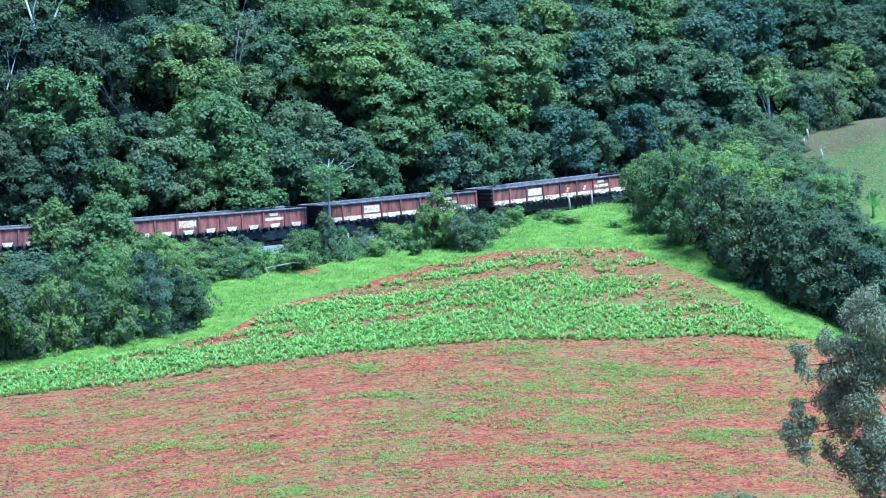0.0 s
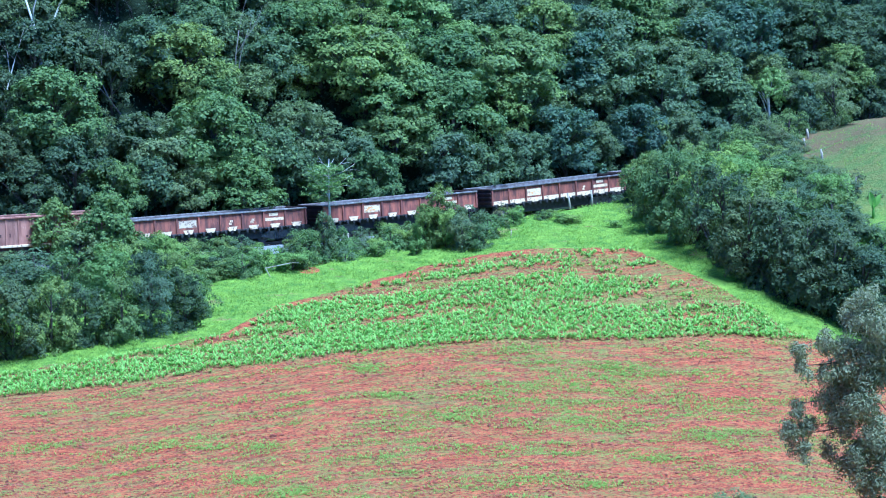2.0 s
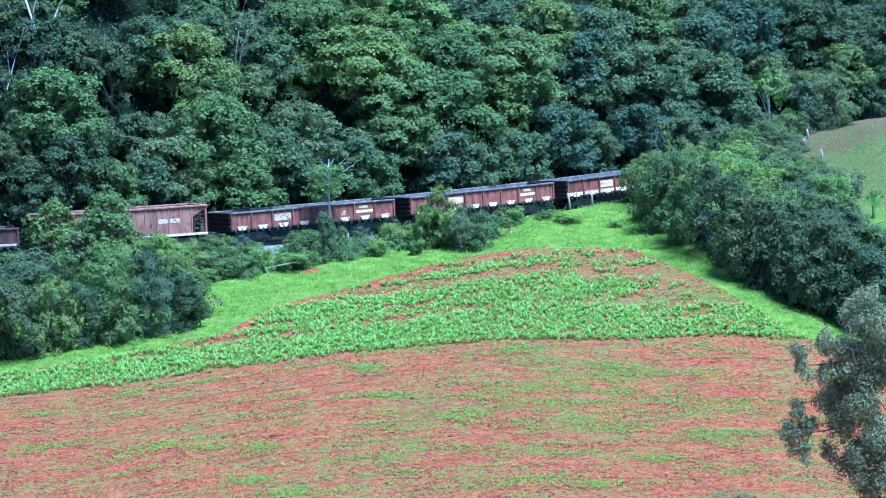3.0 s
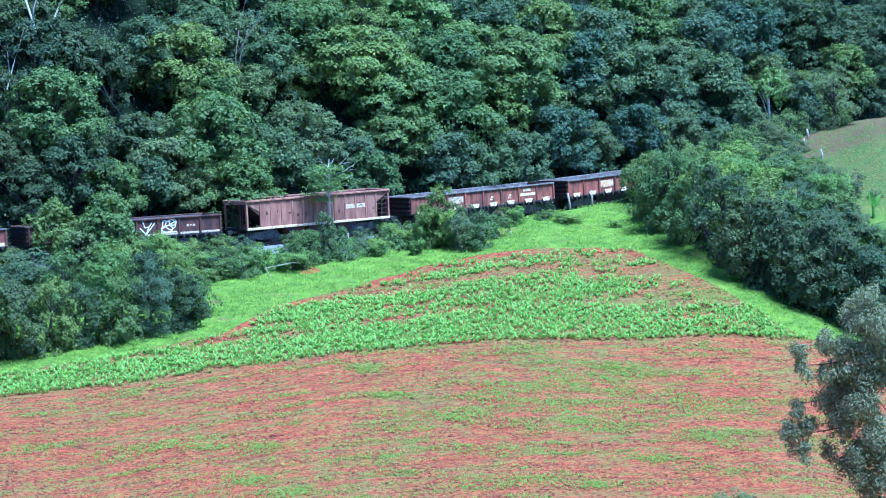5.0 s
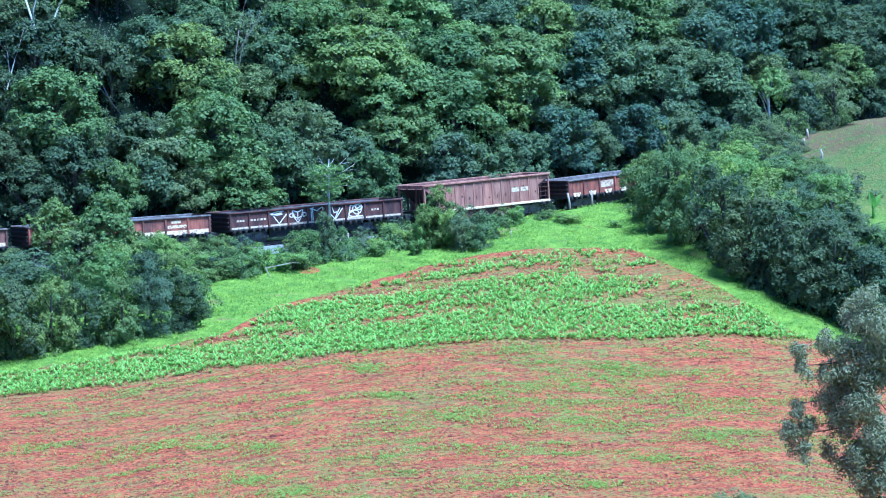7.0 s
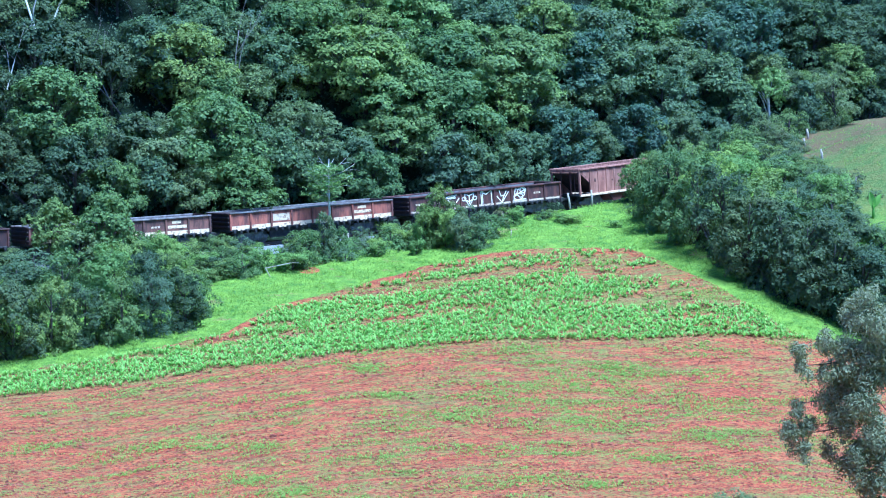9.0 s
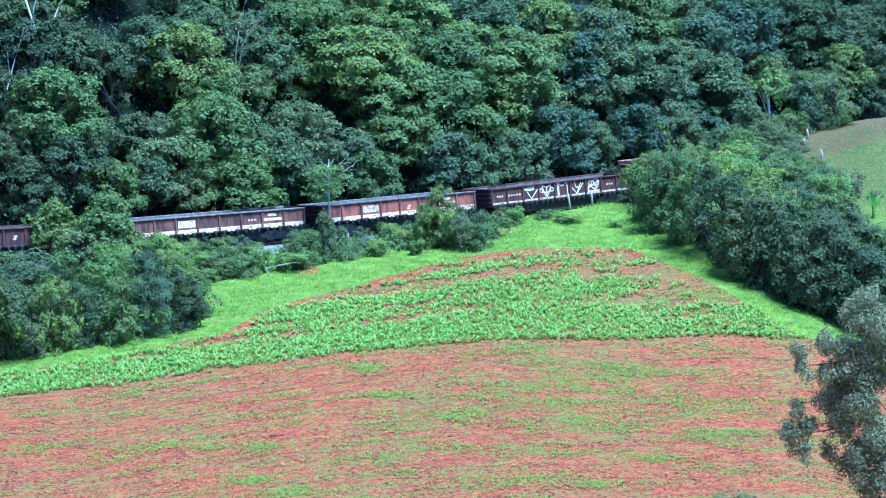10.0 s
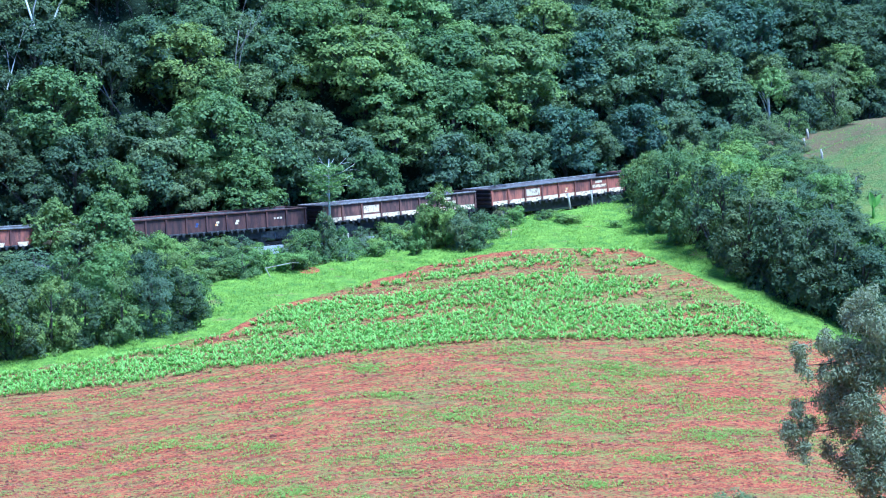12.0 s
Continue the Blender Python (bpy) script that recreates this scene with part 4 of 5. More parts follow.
def rough_growth():
    """Tall weeds and saplings between the pasture and the ballast."""
    rng = np.random.default_rng(33)
    n = 26000
    s, front = rng.uniform(-27, 9, n), rng.uniform(2.5, 6.4, n)
    clump = 0.5 + 0.5 * np.sin(s * 1.9 + np.sin(s * 0.7) * 3) * np.sin(front * 2.1 + s)
    keep = (clump + rng.uniform(-0.25, 0.25, n) > 0.32) & ~((s > -11.5) & (s < -8.0) & (front < 4.6))
    s, front, clump = s[keep], front[keep], clump[keep]
    n = len(s)
    a, cx, cy = np.interp(s, ARC, TURN), np.interp(s, ARC, LINE[:, 0]), np.interp(s, ARC, LINE[:, 1])
    x, y = cx + front * np.sin(a), cy - front * np.cos(a)
    z = ground_z(x, y) + rng.uniform(0, 1, n) ** 0.7 * (0.15 + 0.75 * clump) * smooth(-28, -16, s) * (1 - 0.35 * smooth(0, 7, s))
    nrm = np.array([0.1, -0.5, 0.7]) + 0.55 * rng.normal(size=(n, 3))
    q = leaves(rng, np.stack([x, y, z], 1), nrm, 0.15 * rng.uniform(0.6, 1.4, n))
    tagged(new("rough_growth", quads_mesh("rough_growth", q, LEAF_G)), "tall green weeds and saplings beside the railway", "weeds", kind="stuff")


rough_growth()


def dead_tree(x, y, height, lean, turn, seed, label, girth=0.13, bark=None):
    """A bare pale trunk with forked branches."""
    rng = random.Random(seed)
    verts, faces = [], []
    def limb(p, d, length, r, depth):
        pts, rad = [p], [r]
        for i in range(4):
            d = (d + Vector((rng.uniform(-0.2, 0.2), rng.uniform(-0.2, 0.2), rng.uniform(-0.05, 0.12)))).normalized()
            pts.append(pts[-1] + d * length / 4)
            rad.append(r * (1 - 0.17 * (i + 1)))
        tube(verts, faces, pts, rad, 6)
        if depth:
            for i in (2, 3, 4):
                e = (d + Vector((rng.uniform(-1.0, 1.0), rng.uniform(-0.6, 0.6), rng.uniform(0.0, 0.7)))).normalized()
                limb(pts[i], e, length * rng.uniform(0.35, 0.6), rad[i] * 0.6, depth - 1)
    limb(Vector((0, 0, -0.3)), Vector((lean, 0, 1)).normalized(), height, girth, 2)
    ob = new("bare_tree", mesh_of("bare_tree", verts, faces, bark or PALE_BARK, True))
    ob.matrix_basis = stand(x, y, 1.0, turn)
    return tagged(ob, label, "tree")


dead_tree(-26.3, 3.5, 8.0, 0.0, 0, 3, "bare pale forked tree among the forest crowns", 0.17)
dead_tree(-20.8, 5.3, 5.6, -0.42, 0, 4, "leaning bare grey trunk among the forest crowns", 0.075, GREY_BARK)
dead_tree(-14.2, 9.2, 7.0, 0.02, 30, 6, "slender grey bare trunk in the forest", 0.07, GREY_BARK)
dead_tree(-28.6, 0.9, 4.6, 0.2, 60, 8, "short pale dead tree at the forest edge", 0.1)
dead_tree(-22.4, 9.3, 4.2, 0.5, 0, 9, "thin bare grey branches leaning out of the forest", 0.06, GREY_BARK)


# ---------------------------------------------------------------- bushes, hedge and lineside trees
BUSHES = [
    crown_tree(41, 3.0, 1.5, 0.0, 34, 5200, 0.135, LEAF_D, 0.8, 0, (0.24, 0.42), -0.95),
    crown_tree(42, 3.0, 1.5, 0.0, 30, 4800, 0.135, LEAF_C, 0.8, 0, (0.24, 0.42), -0.95),
    crown_tree(43, 3.0, 1.5, 0.0, 34, 5200, 0.14, LEAF_A, 0.8, 0, (0.24, 0.42), -0.95),
    crown_tree(44, 3.0, 1.5, 0.0, 40, 5600, 0.105, LEAF_E, 0.85, 0, (0.18, 0.36), -0.95),
    crown_tree(45, 3.0, 1.5, 0.3, 24, 2600, 0.12, LEAF_F, 0.8, 0, (0.18, 0.36)),
]
TALL = [
    crown_tree(51, 5.4, 2.1, 0.0, 54, 9000, 0.155, LEAF_D, 0.7, 0, (0.2, 0.38), -0.9),
    crown_tree(52, 5.4, 2.1, 0.0, 50, 8600, 0.155, LEAF_C, 0.7, 0, (0.2, 0.38), -0.9),
    # kind 2 has the shaded leaf copy
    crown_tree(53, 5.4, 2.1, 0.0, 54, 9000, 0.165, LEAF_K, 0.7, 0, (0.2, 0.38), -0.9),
    crown_tree(54, 5.4, 2.1, 0.0, 56, 9600, 0.12, LEAF_E, 0.75, 0, (0.17, 0.34), -0.9),
]
BUSH_WORDS = ["mid green leafy bush", "bright yellow-green leafy bush", "dark green dense bush", "small-leaved greyish green bush", "dry yellowish bush"]
THICKET_FRONT = [(-25.5, -29.6, 1.9, 0.95, 0), (-24.1, -29.1, 1.9, 0.95, 2), (-22.6, -28.7, 1.8, 0.86, 0), (-21.2, -27.9, 1.8, 0.86, 0), (-19.7, -27.5, 1.7, 0.86, 2), (-18.2, -26.9, 1.7, 0.77, 0), (-16.8, -25.5, 1.7, 0.77, 3), (-15.6, -23.8, 1.6, 0.77, 2), (-14.8, -22.5, 1.3, 0.6, 0), (-25.3, -30.2, 5.6, 1.98, 2), (-23.1, -28.8, 5.0, 1.72, 0), (-26.9, -30.6, 5.9, 1.98, 0), (-21.2, -27.6, 4.3, 1.55, 2)]
THICKET_BACK = [(-19.0, -27.6, 4.7, 1.55, 0), (-17.3, -26.2, 5.0, 1.55, 3), (-15.5, -25.1, 4.4, 1.29, 2), (-14.8, -22.0, 3.1, 1.03, 0), (-25.9, -20.8, 3.9, 2.06, 2), (-23.1, -21.1, 4.8, 1.72, 0), (-20.5, -19.3, 4.8, 1.72, 1), (-18.1, -18.7, 4.1, 1.63, 2), (-16.4, -18.8, 3.8, 1.46, 0), (-25.4, -15.0, 2.3, 1.81, 3), (-22.7, -13.4, 3.0, 1.63, 2), (-20.0, -12.6, 3.2, 1.63, 0), (-17.5, -12.8, 3.7, 1.38, 1), (-27.7, -12.8, 1.5, 1.81, 2), (-17.9, -9.7, 1.9, 1.12, 1), (-16.7, -9.7, 1.5, 0.86, 1), (-14.1, -8.8, 1.5, 0.77, 0), (-17.3, -13.4, 4.0, 1.38, 1), (-20.3, -15.5, 3.4, 1.12, 1)]
BANK_WEST = [(-15.7, -5.7, 1.9, 1.2, 3), (-14.2, -6.4, 1.7, 1.1, 0), (-12.9, -6.7, 1.5, 0.9, 3), (-12.6, -11.2, 2.0, 1.2, 0), (-11.6, -9.8, 1.8, 0.9, 1), (-13.9, -11.1, 1.4, 1.2, 0), (-9.5, -9.6, 1.4, 1.1, 1), (-7.6, -6.8, 3.3, 0.9, 2), (-8.6, -7.3, 2.5, 1.0, 0), (-6.8, -4.6, 2.2, 0.8, 0), (-8.9, -5.7, 2.2, 1.1, 0)]
BANK_EAST = [(-5.3, -2.4, 1.5, 0.8, 3), (-3.4, -2.8, 1.8, 0.9, 0), (-2.3, -3.2, 1.5, 0.7, 1), (-1.7, -5.6, 1.2, 0.5, 1), (-0.3, -3.7, 4.7, 1.2, 0), (-1.2, -3.7, 3.5, 0.8, 1), (1.7, -4.8, 2.9, 1.3, 3), (2.9, -2.7, 2.0, 1.1, 0), (0.6, -3.3, 2.9, 1.1, 2), (4.6, 0.9, 1.3, 0.8, 1), (3.8, 0.4, 1.6, 0.5, 4), (6.6, 1.6, 0.7, 0.5, 0)]
BANK_SHRUBS = [(-0.4, -2.9, 3.9, 1.05, 0), (0.2, -4.1, 3.0, 0.9, 1), (1.2, -5.3, 2.5, 1.0, 3), (2.3, -5.7, 2.0, 0.9, 0), (4.8, 11.6, 1.2, 0.75, 1), (3.8, 12.2, 1.1, 0.5, 4), (-2.2, 0.0, 1.7, 0.8, 0), (-3.5, 0.8, 1.5, 0.7, 1), (8.0, 0.8, 0.6, 0.6, 1), (7.0, 2.4, 0.7, 0.5, 0)]
VERGE = [(7.7, 1.1, 0.6, 0.4, 1), (8.5, 0.3, 0.7, 0.6, 1), (11.2, -1.2, 0.6, 0.5, 1), (5.7, 14.5, 0.7, 0.4, 1), (-4.5, -3.8, 1.0, 0.5, 1), (-7.1, -5.6, 1.3, 0.7, 0), (-19.1, -10.3, 2.5, 1.4, 0), (-16.3, -8.9, 1.8, 1.2, 0), (-15.9, -5.7, 1.5, 1.1, 0), (-13.7, -6.4, 1.2, 1.1, 0), (-12.4, -7.0, 1.1, 0.8, 1), (-9.4, -6.3, 1.6, 0.9, 0), (-15.0, -3.8, 1.5, 0.9, 3)]
# kind 2 paints the shade on the hedge's front by darker leaf colour
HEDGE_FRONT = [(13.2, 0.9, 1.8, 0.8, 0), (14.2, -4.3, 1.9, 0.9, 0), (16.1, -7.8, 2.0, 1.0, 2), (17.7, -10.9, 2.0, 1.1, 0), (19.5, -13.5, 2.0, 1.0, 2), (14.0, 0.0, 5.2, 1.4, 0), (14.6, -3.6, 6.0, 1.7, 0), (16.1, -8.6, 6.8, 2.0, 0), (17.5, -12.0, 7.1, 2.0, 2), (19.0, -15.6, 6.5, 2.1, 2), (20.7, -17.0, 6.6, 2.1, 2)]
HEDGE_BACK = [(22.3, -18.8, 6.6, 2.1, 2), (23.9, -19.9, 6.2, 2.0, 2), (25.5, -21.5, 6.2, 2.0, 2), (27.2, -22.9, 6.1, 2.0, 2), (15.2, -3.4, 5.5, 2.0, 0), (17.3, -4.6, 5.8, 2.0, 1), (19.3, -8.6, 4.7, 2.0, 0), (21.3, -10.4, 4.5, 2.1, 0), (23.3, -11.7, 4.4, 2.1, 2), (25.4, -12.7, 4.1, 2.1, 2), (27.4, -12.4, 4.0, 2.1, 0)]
SCRUB_WEST = [(25.3, -0.8, 2.6, 1.3, 1), (22.4, 13.1, 1.6, 1.1, 0), (23.6, 11.4, 1.5, 1.0, 3), (22.6, 7.8, 1.6, 1.1, 3), (23.9, 5.3, 1.6, 1.1, 0), (24.9, 3.8, 1.5, 1.0, 3), (23.5, 18.7, 1.4, 1.1, 3), (21.4, 17.1, 1.6, 1.1, 0), (24.6, 15.0, 1.0, 0.8, 3), (25.4, 2.4, 1.3, 1.0, 0)]
SCRUB_EAST = [(24.9, 8.3, 1.0, 0.8, 3), (24.3, 15.5, 1.2, 0.8, 3), (23.7, 18.3, 1.3, 0.7, 4), (24.6, 37.8, 1.1, 0.6, 3), (23.3, 36.0, 1.3, 0.8, 3), (25.5, 4.8, 1.0, 0.8, 3), (25.9, 2.2, 1.3, 0.9, 0), (26.6, 0.5, 1.3, 0.9, 3), (27.3, 1.3, 1.5, 0.5, 4), (26.3, 5.0, 0.6, 0.6, 4), (28.3, -0.2, 0.6, 0.5, 3)]
HEDGE_INNER = [(26.1, -4.6, 1.8, 1.1, 3), (27.0, -6.2, 1.0, 0.9, 0), (28.0, -6.8, 1.6, 1.1, 3), (25.3, -1.3, 1.6, 1.1, 0), (24.4, 1.7, 1.3, 1.0, 3), (21.9, 5.1, 1.5, 1.2, 1), (20.7, 7.3, 1.7, 1.2, 1), (19.7, 9.5, 1.9, 1.3, 0), (18.1, 6.3, 2.6, 1.4, 0), (23.0, 9.5, 1.1, 0.9, 1), (23.8, 7.1, 1.1, 0.9, 0), (16.5, -7.0, 2.2, 1.2, 2), (18.7, -11.2, 2.4, 1.3, 2), (21.3, -14.4, 2.4, 1.3, 2), (23.2, -16.7, 2.4, 1.3, 2), (14.6, -1.4, 1.8, 1.0, 0)]
KNOLL = [(18.9, 2.8, 3.4, 1.7, 1), (20.8, -2.2, 3.3, 1.6, 0), (22.9, -3.3, 2.9, 1.6, 3), (25.1, -3.9, 2.7, 1.6, 0), (26.5, -4.9, 1.8, 1.2, 3), (13.9, 7.5, 3.6, 1.6, 0), (13.4, 7.6, 3.2, 1.3, 0), (26.1, 3.2, 1.1, 0.9, 3), (24.9, 7.6, 1.1, 0.9, 0), (23.6, 10.2, 1.3, 1.1, 0), (22.0, 13.4, 1.6, 1.1, 3), (20.3, 12.3, 2.1, 1.3, 1), (22.8, 4.8, 1.9, 1.3, 0), (24.8, 1.8, 1.7, 1.3, 3), (23.5, 36.7, 1.4, 1.2, 0)]
TREES = [(-24.5, -11.6, 4.1, 1.3, 0), (-21.1, -11.5, 4.5, 1.3, 0)]


def bush_rows(rows, place_words, group, seed):
    rng = random.Random(seed)
    for x, y, h, r, kind in rows:
        tall = h > 3.4 and kind < 4
        wide, high = (2.1, 5.4) if tall else (1.5, 3.0)
        m = stand(x, y, 1.0, rng.uniform(0, 360), 0.12 * h) @ Matrix.Diagonal((r / wide, r / wide, h / high, 1))
        plant_tree("bush", (TALL if tall else BUSHES)[kind], BUSH_WORDS[kind] + " " + place_words, "bush", group, m)


def fringe(count, seed):
    """Small ragged shrubs in the strip between the pasture and the track."""
    rng = random.Random(seed)
    rows = []
    for _ in range(count):
        s, front = rng.uniform(-24, 3.5), rng.uniform(3.6, 6.6)
        if -11 < s < -8.2 and front < 6:
            continue
        x, y, _ = along(s, -front)
        size = rng.uniform(0.45, 0.85)
        rows.append((x, y, 1.5 * size, 0.85 * size * rng.uniform(0.8, 1.3), rng.choice([0, 0, 0, 1, 2, 3, 3])))
    return rows


bush_rows(THICKET_FRONT + THICKET_BACK, "in the thicket below the railway", "bushes of the thicket", 1)
bush_rows(BANK_WEST + BANK_EAST + BANK_SHRUBS, "on the grass bank beside the railway", "lineside bushes", 2)
bush_rows(VERGE, "low on the grass verge", "lineside bushes", 3)
bush_rows(fringe(44, 7), "in the rough growth beside the railway", "lineside bushes", 6)
bush_rows([(x, float(line_y(x)) - 8.2, 2.7, 1.25, k) for x, k in ((13.6, 0), (15.4, 3), (17.2, 0), (19.0, 2), (20.8, 0), (22.6, 3), (24.4, 0), (26.0, 3), (27.8, 0))],
          "along the top of the railway cutting", "bushes of the hedge", 8)
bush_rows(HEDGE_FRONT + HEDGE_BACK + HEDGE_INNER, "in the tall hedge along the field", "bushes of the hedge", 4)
bush_rows(KNOLL, "on the knoll behind the hedge", "bushes of the hedge", 5)
bush_rows(SCRUB_WEST + SCRUB_EAST, "in scrub on the knoll", "scrub on the knoll", 9)
for x, y, h, r, kind in TREES:
    me = tree_meshes(int(50 + 7 * abs(x)), h, r * 1.35, h * 0.1, 40, 8000, 0.17, LEAF_D, BARK, trunk_r=0.08)
    plant_tree("lineside_tree", me, "small leafy green tree standing before the railway", "tree", "lineside trees", stand(x, y))


def slim_tree(x, y, height):
    """A thin straight stem with level side twigs that end in leaf tufts."""
    rng = np.random.default_rng(61)
    verts, faces, quads = [], [], []
    tube(verts, faces, [(0, 0, -0.3), (0.03, 0, height * 0.4), (-0.03, 0, height * 0.75), (0.0, 0, height)], [0.085, 0.075, 0.06, 0.015], 7)
    for i in range(22):
        k = rng.uniform(0.50, 0.90)
        a = rng.uniform(0, 2 * math.pi)
        reach = (1.35 - 0.9 * (k - 0.5)) * rng.uniform(0.5, 1.1)
        root, tip = np.array([0, 0, height * k]), np.array([reach * math.cos(a), reach * math.sin(a), height * k + reach * rng.uniform(0.1, 0.75)])
        tube(verts, faces, [tuple(root), tuple(0.5 * (root + tip) - np.array([0, 0, 0.05])), tuple(tip)], [0.022, 0.016, 0.007], 4)
        if rng.uniform() < 0.72 or k < 0.8:
            n = 85
            c = root + (tip - root) * rng.uniform(0.45, 0.95)
            pos = c + rng.normal(size=(n, 3)) * np.array([0.42, 0.42, 0.07])
            quads.append(leaves(rng, pos, np.array([0, 0, 1.0]) + 0.5 * rng.normal(size=(n, 3)), 0.17 * rng.uniform(0.6, 1.3, n)))
    # dead, leafless limbs on one side of the top
    for k, reach, rise in ((0.74, 1.5, 0.5), (0.80, 1.7, 0.9), (0.86, 1.3, 1.1), (0.9, -0.7, 0.8), (0.7, 1.2, 0.1)):
        a = Vector((0, 0, height * k))
        c = a + Vector((reach, -0.2, rise))
        m = a.lerp(c, 0.55) + Vector((0, 0, -0.12))
        tube(verts, faces, [a, m, c], [0.028, 0.02, 0.008], 5)
        tube(verts, faces, [m, m + Vector((0.35 * reach, 0.1, 0.1)), m + Vector((0.6 * reach, 0.2, 0.05))], [0.016, 0.012, 0.006], 4)
    meshes = (mesh_of("trunk", verts, faces, PALE_BARK, True), quads_mesh("crown", np.concatenate(quads), LEAF_G))
    plant_tree("slim_tree", meshes, "slender young tree with a thin pale trunk and sparse crown", "tree", "", stand(x, y))


slim_tree(-7.4, -2.5, 5.9)
plant_tree("pale_trunk_tree", tree_meshes(62, 5.4, 1.45, 2.9, 18, 2600, 0.16, LEAF_G, PALE_BARK, trunk_r=0.12),
           "lone tree with a pale bare trunk before the forest", "tree", "", stand(24.3, 38.0, 1.0))
plant_tree("edge_tree", tree_meshes(63, 4.6, 0.9, 1.4, 18, 2625, 0.15, LEAF_E, BARK, trunk_r=0.07), "small greyish green tree at the forest edge", "tree", "", stand(25.7, 22.9, 1.0, 0, 0.3))
plant_tree("edge_tree", TALL[3], "rounded greyish green tree at the forest edge", "tree", "", stand(27.7, 23.4, 1.0, 0, 0.6) @ Matrix.Diagonal((0.85, 0.85, 0.95, 1)))


# clumps of foliage: offset over the field, height, radius
EUCALYPTUS_CLUMPS = [(-1.7, 16.0, 0.9), (-2.3, 15.2, 0.9), (-1.1, 14.8, 1.3), (-3.2, 14.0, 0.8), (-2.4, 13.7, 0.9), (-1.3, 13.4, 1.2), (-2.7, 12.6, 0.8), (-1.5, 12.1, 1.2), (-2.9, 11.7, 1.1), (-3.4, 11.0, 0.9), (-1.9, 10.9, 1.3), (-2.7, 10.1, 0.9), (-1.2, 9.8, 1.2), (-1.9, 8.7, 1.1), (-2.3, 7.9, 0.8), (-1.3, 7.5, 1.0), (-1.1, 6.5, 0.8), (-4.7, 13.6, 0.55), (-4.6, 12.8, 0.55), (-4.8, 10.8, 0.5), (-5.2, 9.8, 0.7), (-4.4, 9.7, 0.7), (-4.6, 8.7, 0.7), (-3.2, 8.6, 0.6), (-0.8, 12.6, 1.4), (-0.7, 8.9, 1.3), (-3.6, 12.6, 0.5)]


def eucalyptus():
    """The tall tree nearest to the camera: narrow hanging leaves in loose tufts."""
    rng = np.random.default_rng(71)
    lobes, radii = [], []
    for x, z, r in EUCALYPTUS_CLUMPS:
        for _ in range(7):
            lobes.append(np.array([x, rng.uniform(-1.3, 1.3), z]) + unit(rng.normal(size=3)) * r * rng.uniform(0.2, 0.75))
            radii.append(r * rng.uniform(0.42, 0.72))
    # the far side of the crown
    for _ in range(60):
        lobes.append(unit(rng.normal(size=3)) * np.array([2.4, 2.6, 4.6]) * rng.uniform(0.5, 1.0) + np.array([1.6, 0.6, 7.6]))
        radii.append(rng.uniform(0.5, 0.9))
    lobes, radii = np.array(lobes), np.array(radii)
    n = 60000
    weight = radii ** 2
    pick = rng.choice(len(lobes), n, p=weight / weight.sum())
    d = unit(rng.normal(size=(n, 3)) + np.array([0, 0, 0.3]))
    pos = lobes[pick] + d * (radii[pick] * np.where(rng.uniform(0, 1, n) < 0.15, 1.3, 1.0) * rng.uniform(0.5, 1.05, n))[:, None]
    nrm = d * np.array([1, 1, 0.6]) + np.array([0, 0, 0.2]) + 0.45 * rng.normal(size=(n, 3))
    q = leaves(rng, pos, nrm, 0.19 * rng.uniform(0.6, 1.4, n), 0.36)
    verts, faces = [], []
    tube(verts, faces, [(0.5, 0, -0.5), (0.4, 0, 4), (0.6, 0, 8), (0.2, 0, 11.5)], [0.3, 0.24, 0.16, 0.05], 8)
    for i in range(0, len(lobes), 9):
        c = Vector(lobes[i])
        a = Vector((0.45, 0, max(1.0, c.z - 0.9 * abs(c.x - 0.45) - 0.6)))
        if c.x < -2.8:
            a = Vector((-2.2, 0.4, c.z + 0.3))
        tube(verts, faces, [a, a.lerp(c, 0.5) + Vector((0, 0.3, -0.1)), c], [0.035, 0.025, 0.01], 5)
    meshes = (mesh_of("trunk", verts, faces, BARK, True), quads_mesh("crown", q, LEAF_H))
    plant_tree("eucalyptus_tree", meshes, "tall grey-green eucalyptus tree with narrow hanging leaves", "tree", "", stand(21.9, -74, 1.0))


eucalyptus()
plant_tree("bush", BUSHES[3], "small-leaved greyish green bush in the tilled field", "bush", "", stand(15.0, -60.5, 1.0, 0, 0.55) @ Matrix.Diagonal((0.75, 0.75, 0.55, 1)))


def banana_plant(x, y):
    root = tagged(new("banana_plant"), "young banana plant with broad bright leaves", "plant")
    verts, faces = [], []
    tube(verts, faces, [(0, 0, -0.1), (0, 0, 0.5), (0, 0, 0.8)], [0.07, 0.06, 0.03], 7)
    place(new("stem", mesh_of("stem", verts, faces, MAIZE, True)), root)
    for lean, turn, length in ((0.12, 175, 0.85), (0.42, 5, 0.8), (0.6, 95, 0.5), (0.5, 260, 0.5)):
        vs, fs = [], []
        for i in range(7):
            k = i / 6
            w = 0.17 * math.sin(math.pi * min(k * 0.9 + 0.08, 1))
            cx, cz = length * (math.sin(lean) * k + 0.08 * k * k), 0.5 + length * (math.cos(lean) * k - 0.05 * k * k)
            vs += [(cx - w * math.cos(lean), 0.05, cz + w * math.sin(lean)), (cx, 0, cz), (cx + w * math.cos(lean), 0.05, cz - w * math.sin(lean))]
        for i in range(6):
            for j in (0, 1):
                fs.append((i * 3 + j, i * 3 + j + 1, i * 3 + j + 4, i * 3 + j + 3))
        place(new("leaf", mesh_of("leaf", vs, fs, MAIZE, True)), root, pose(0, 0, 0, 0, 0, turn))
    root.matrix_basis = stand(x, y, 1.35)


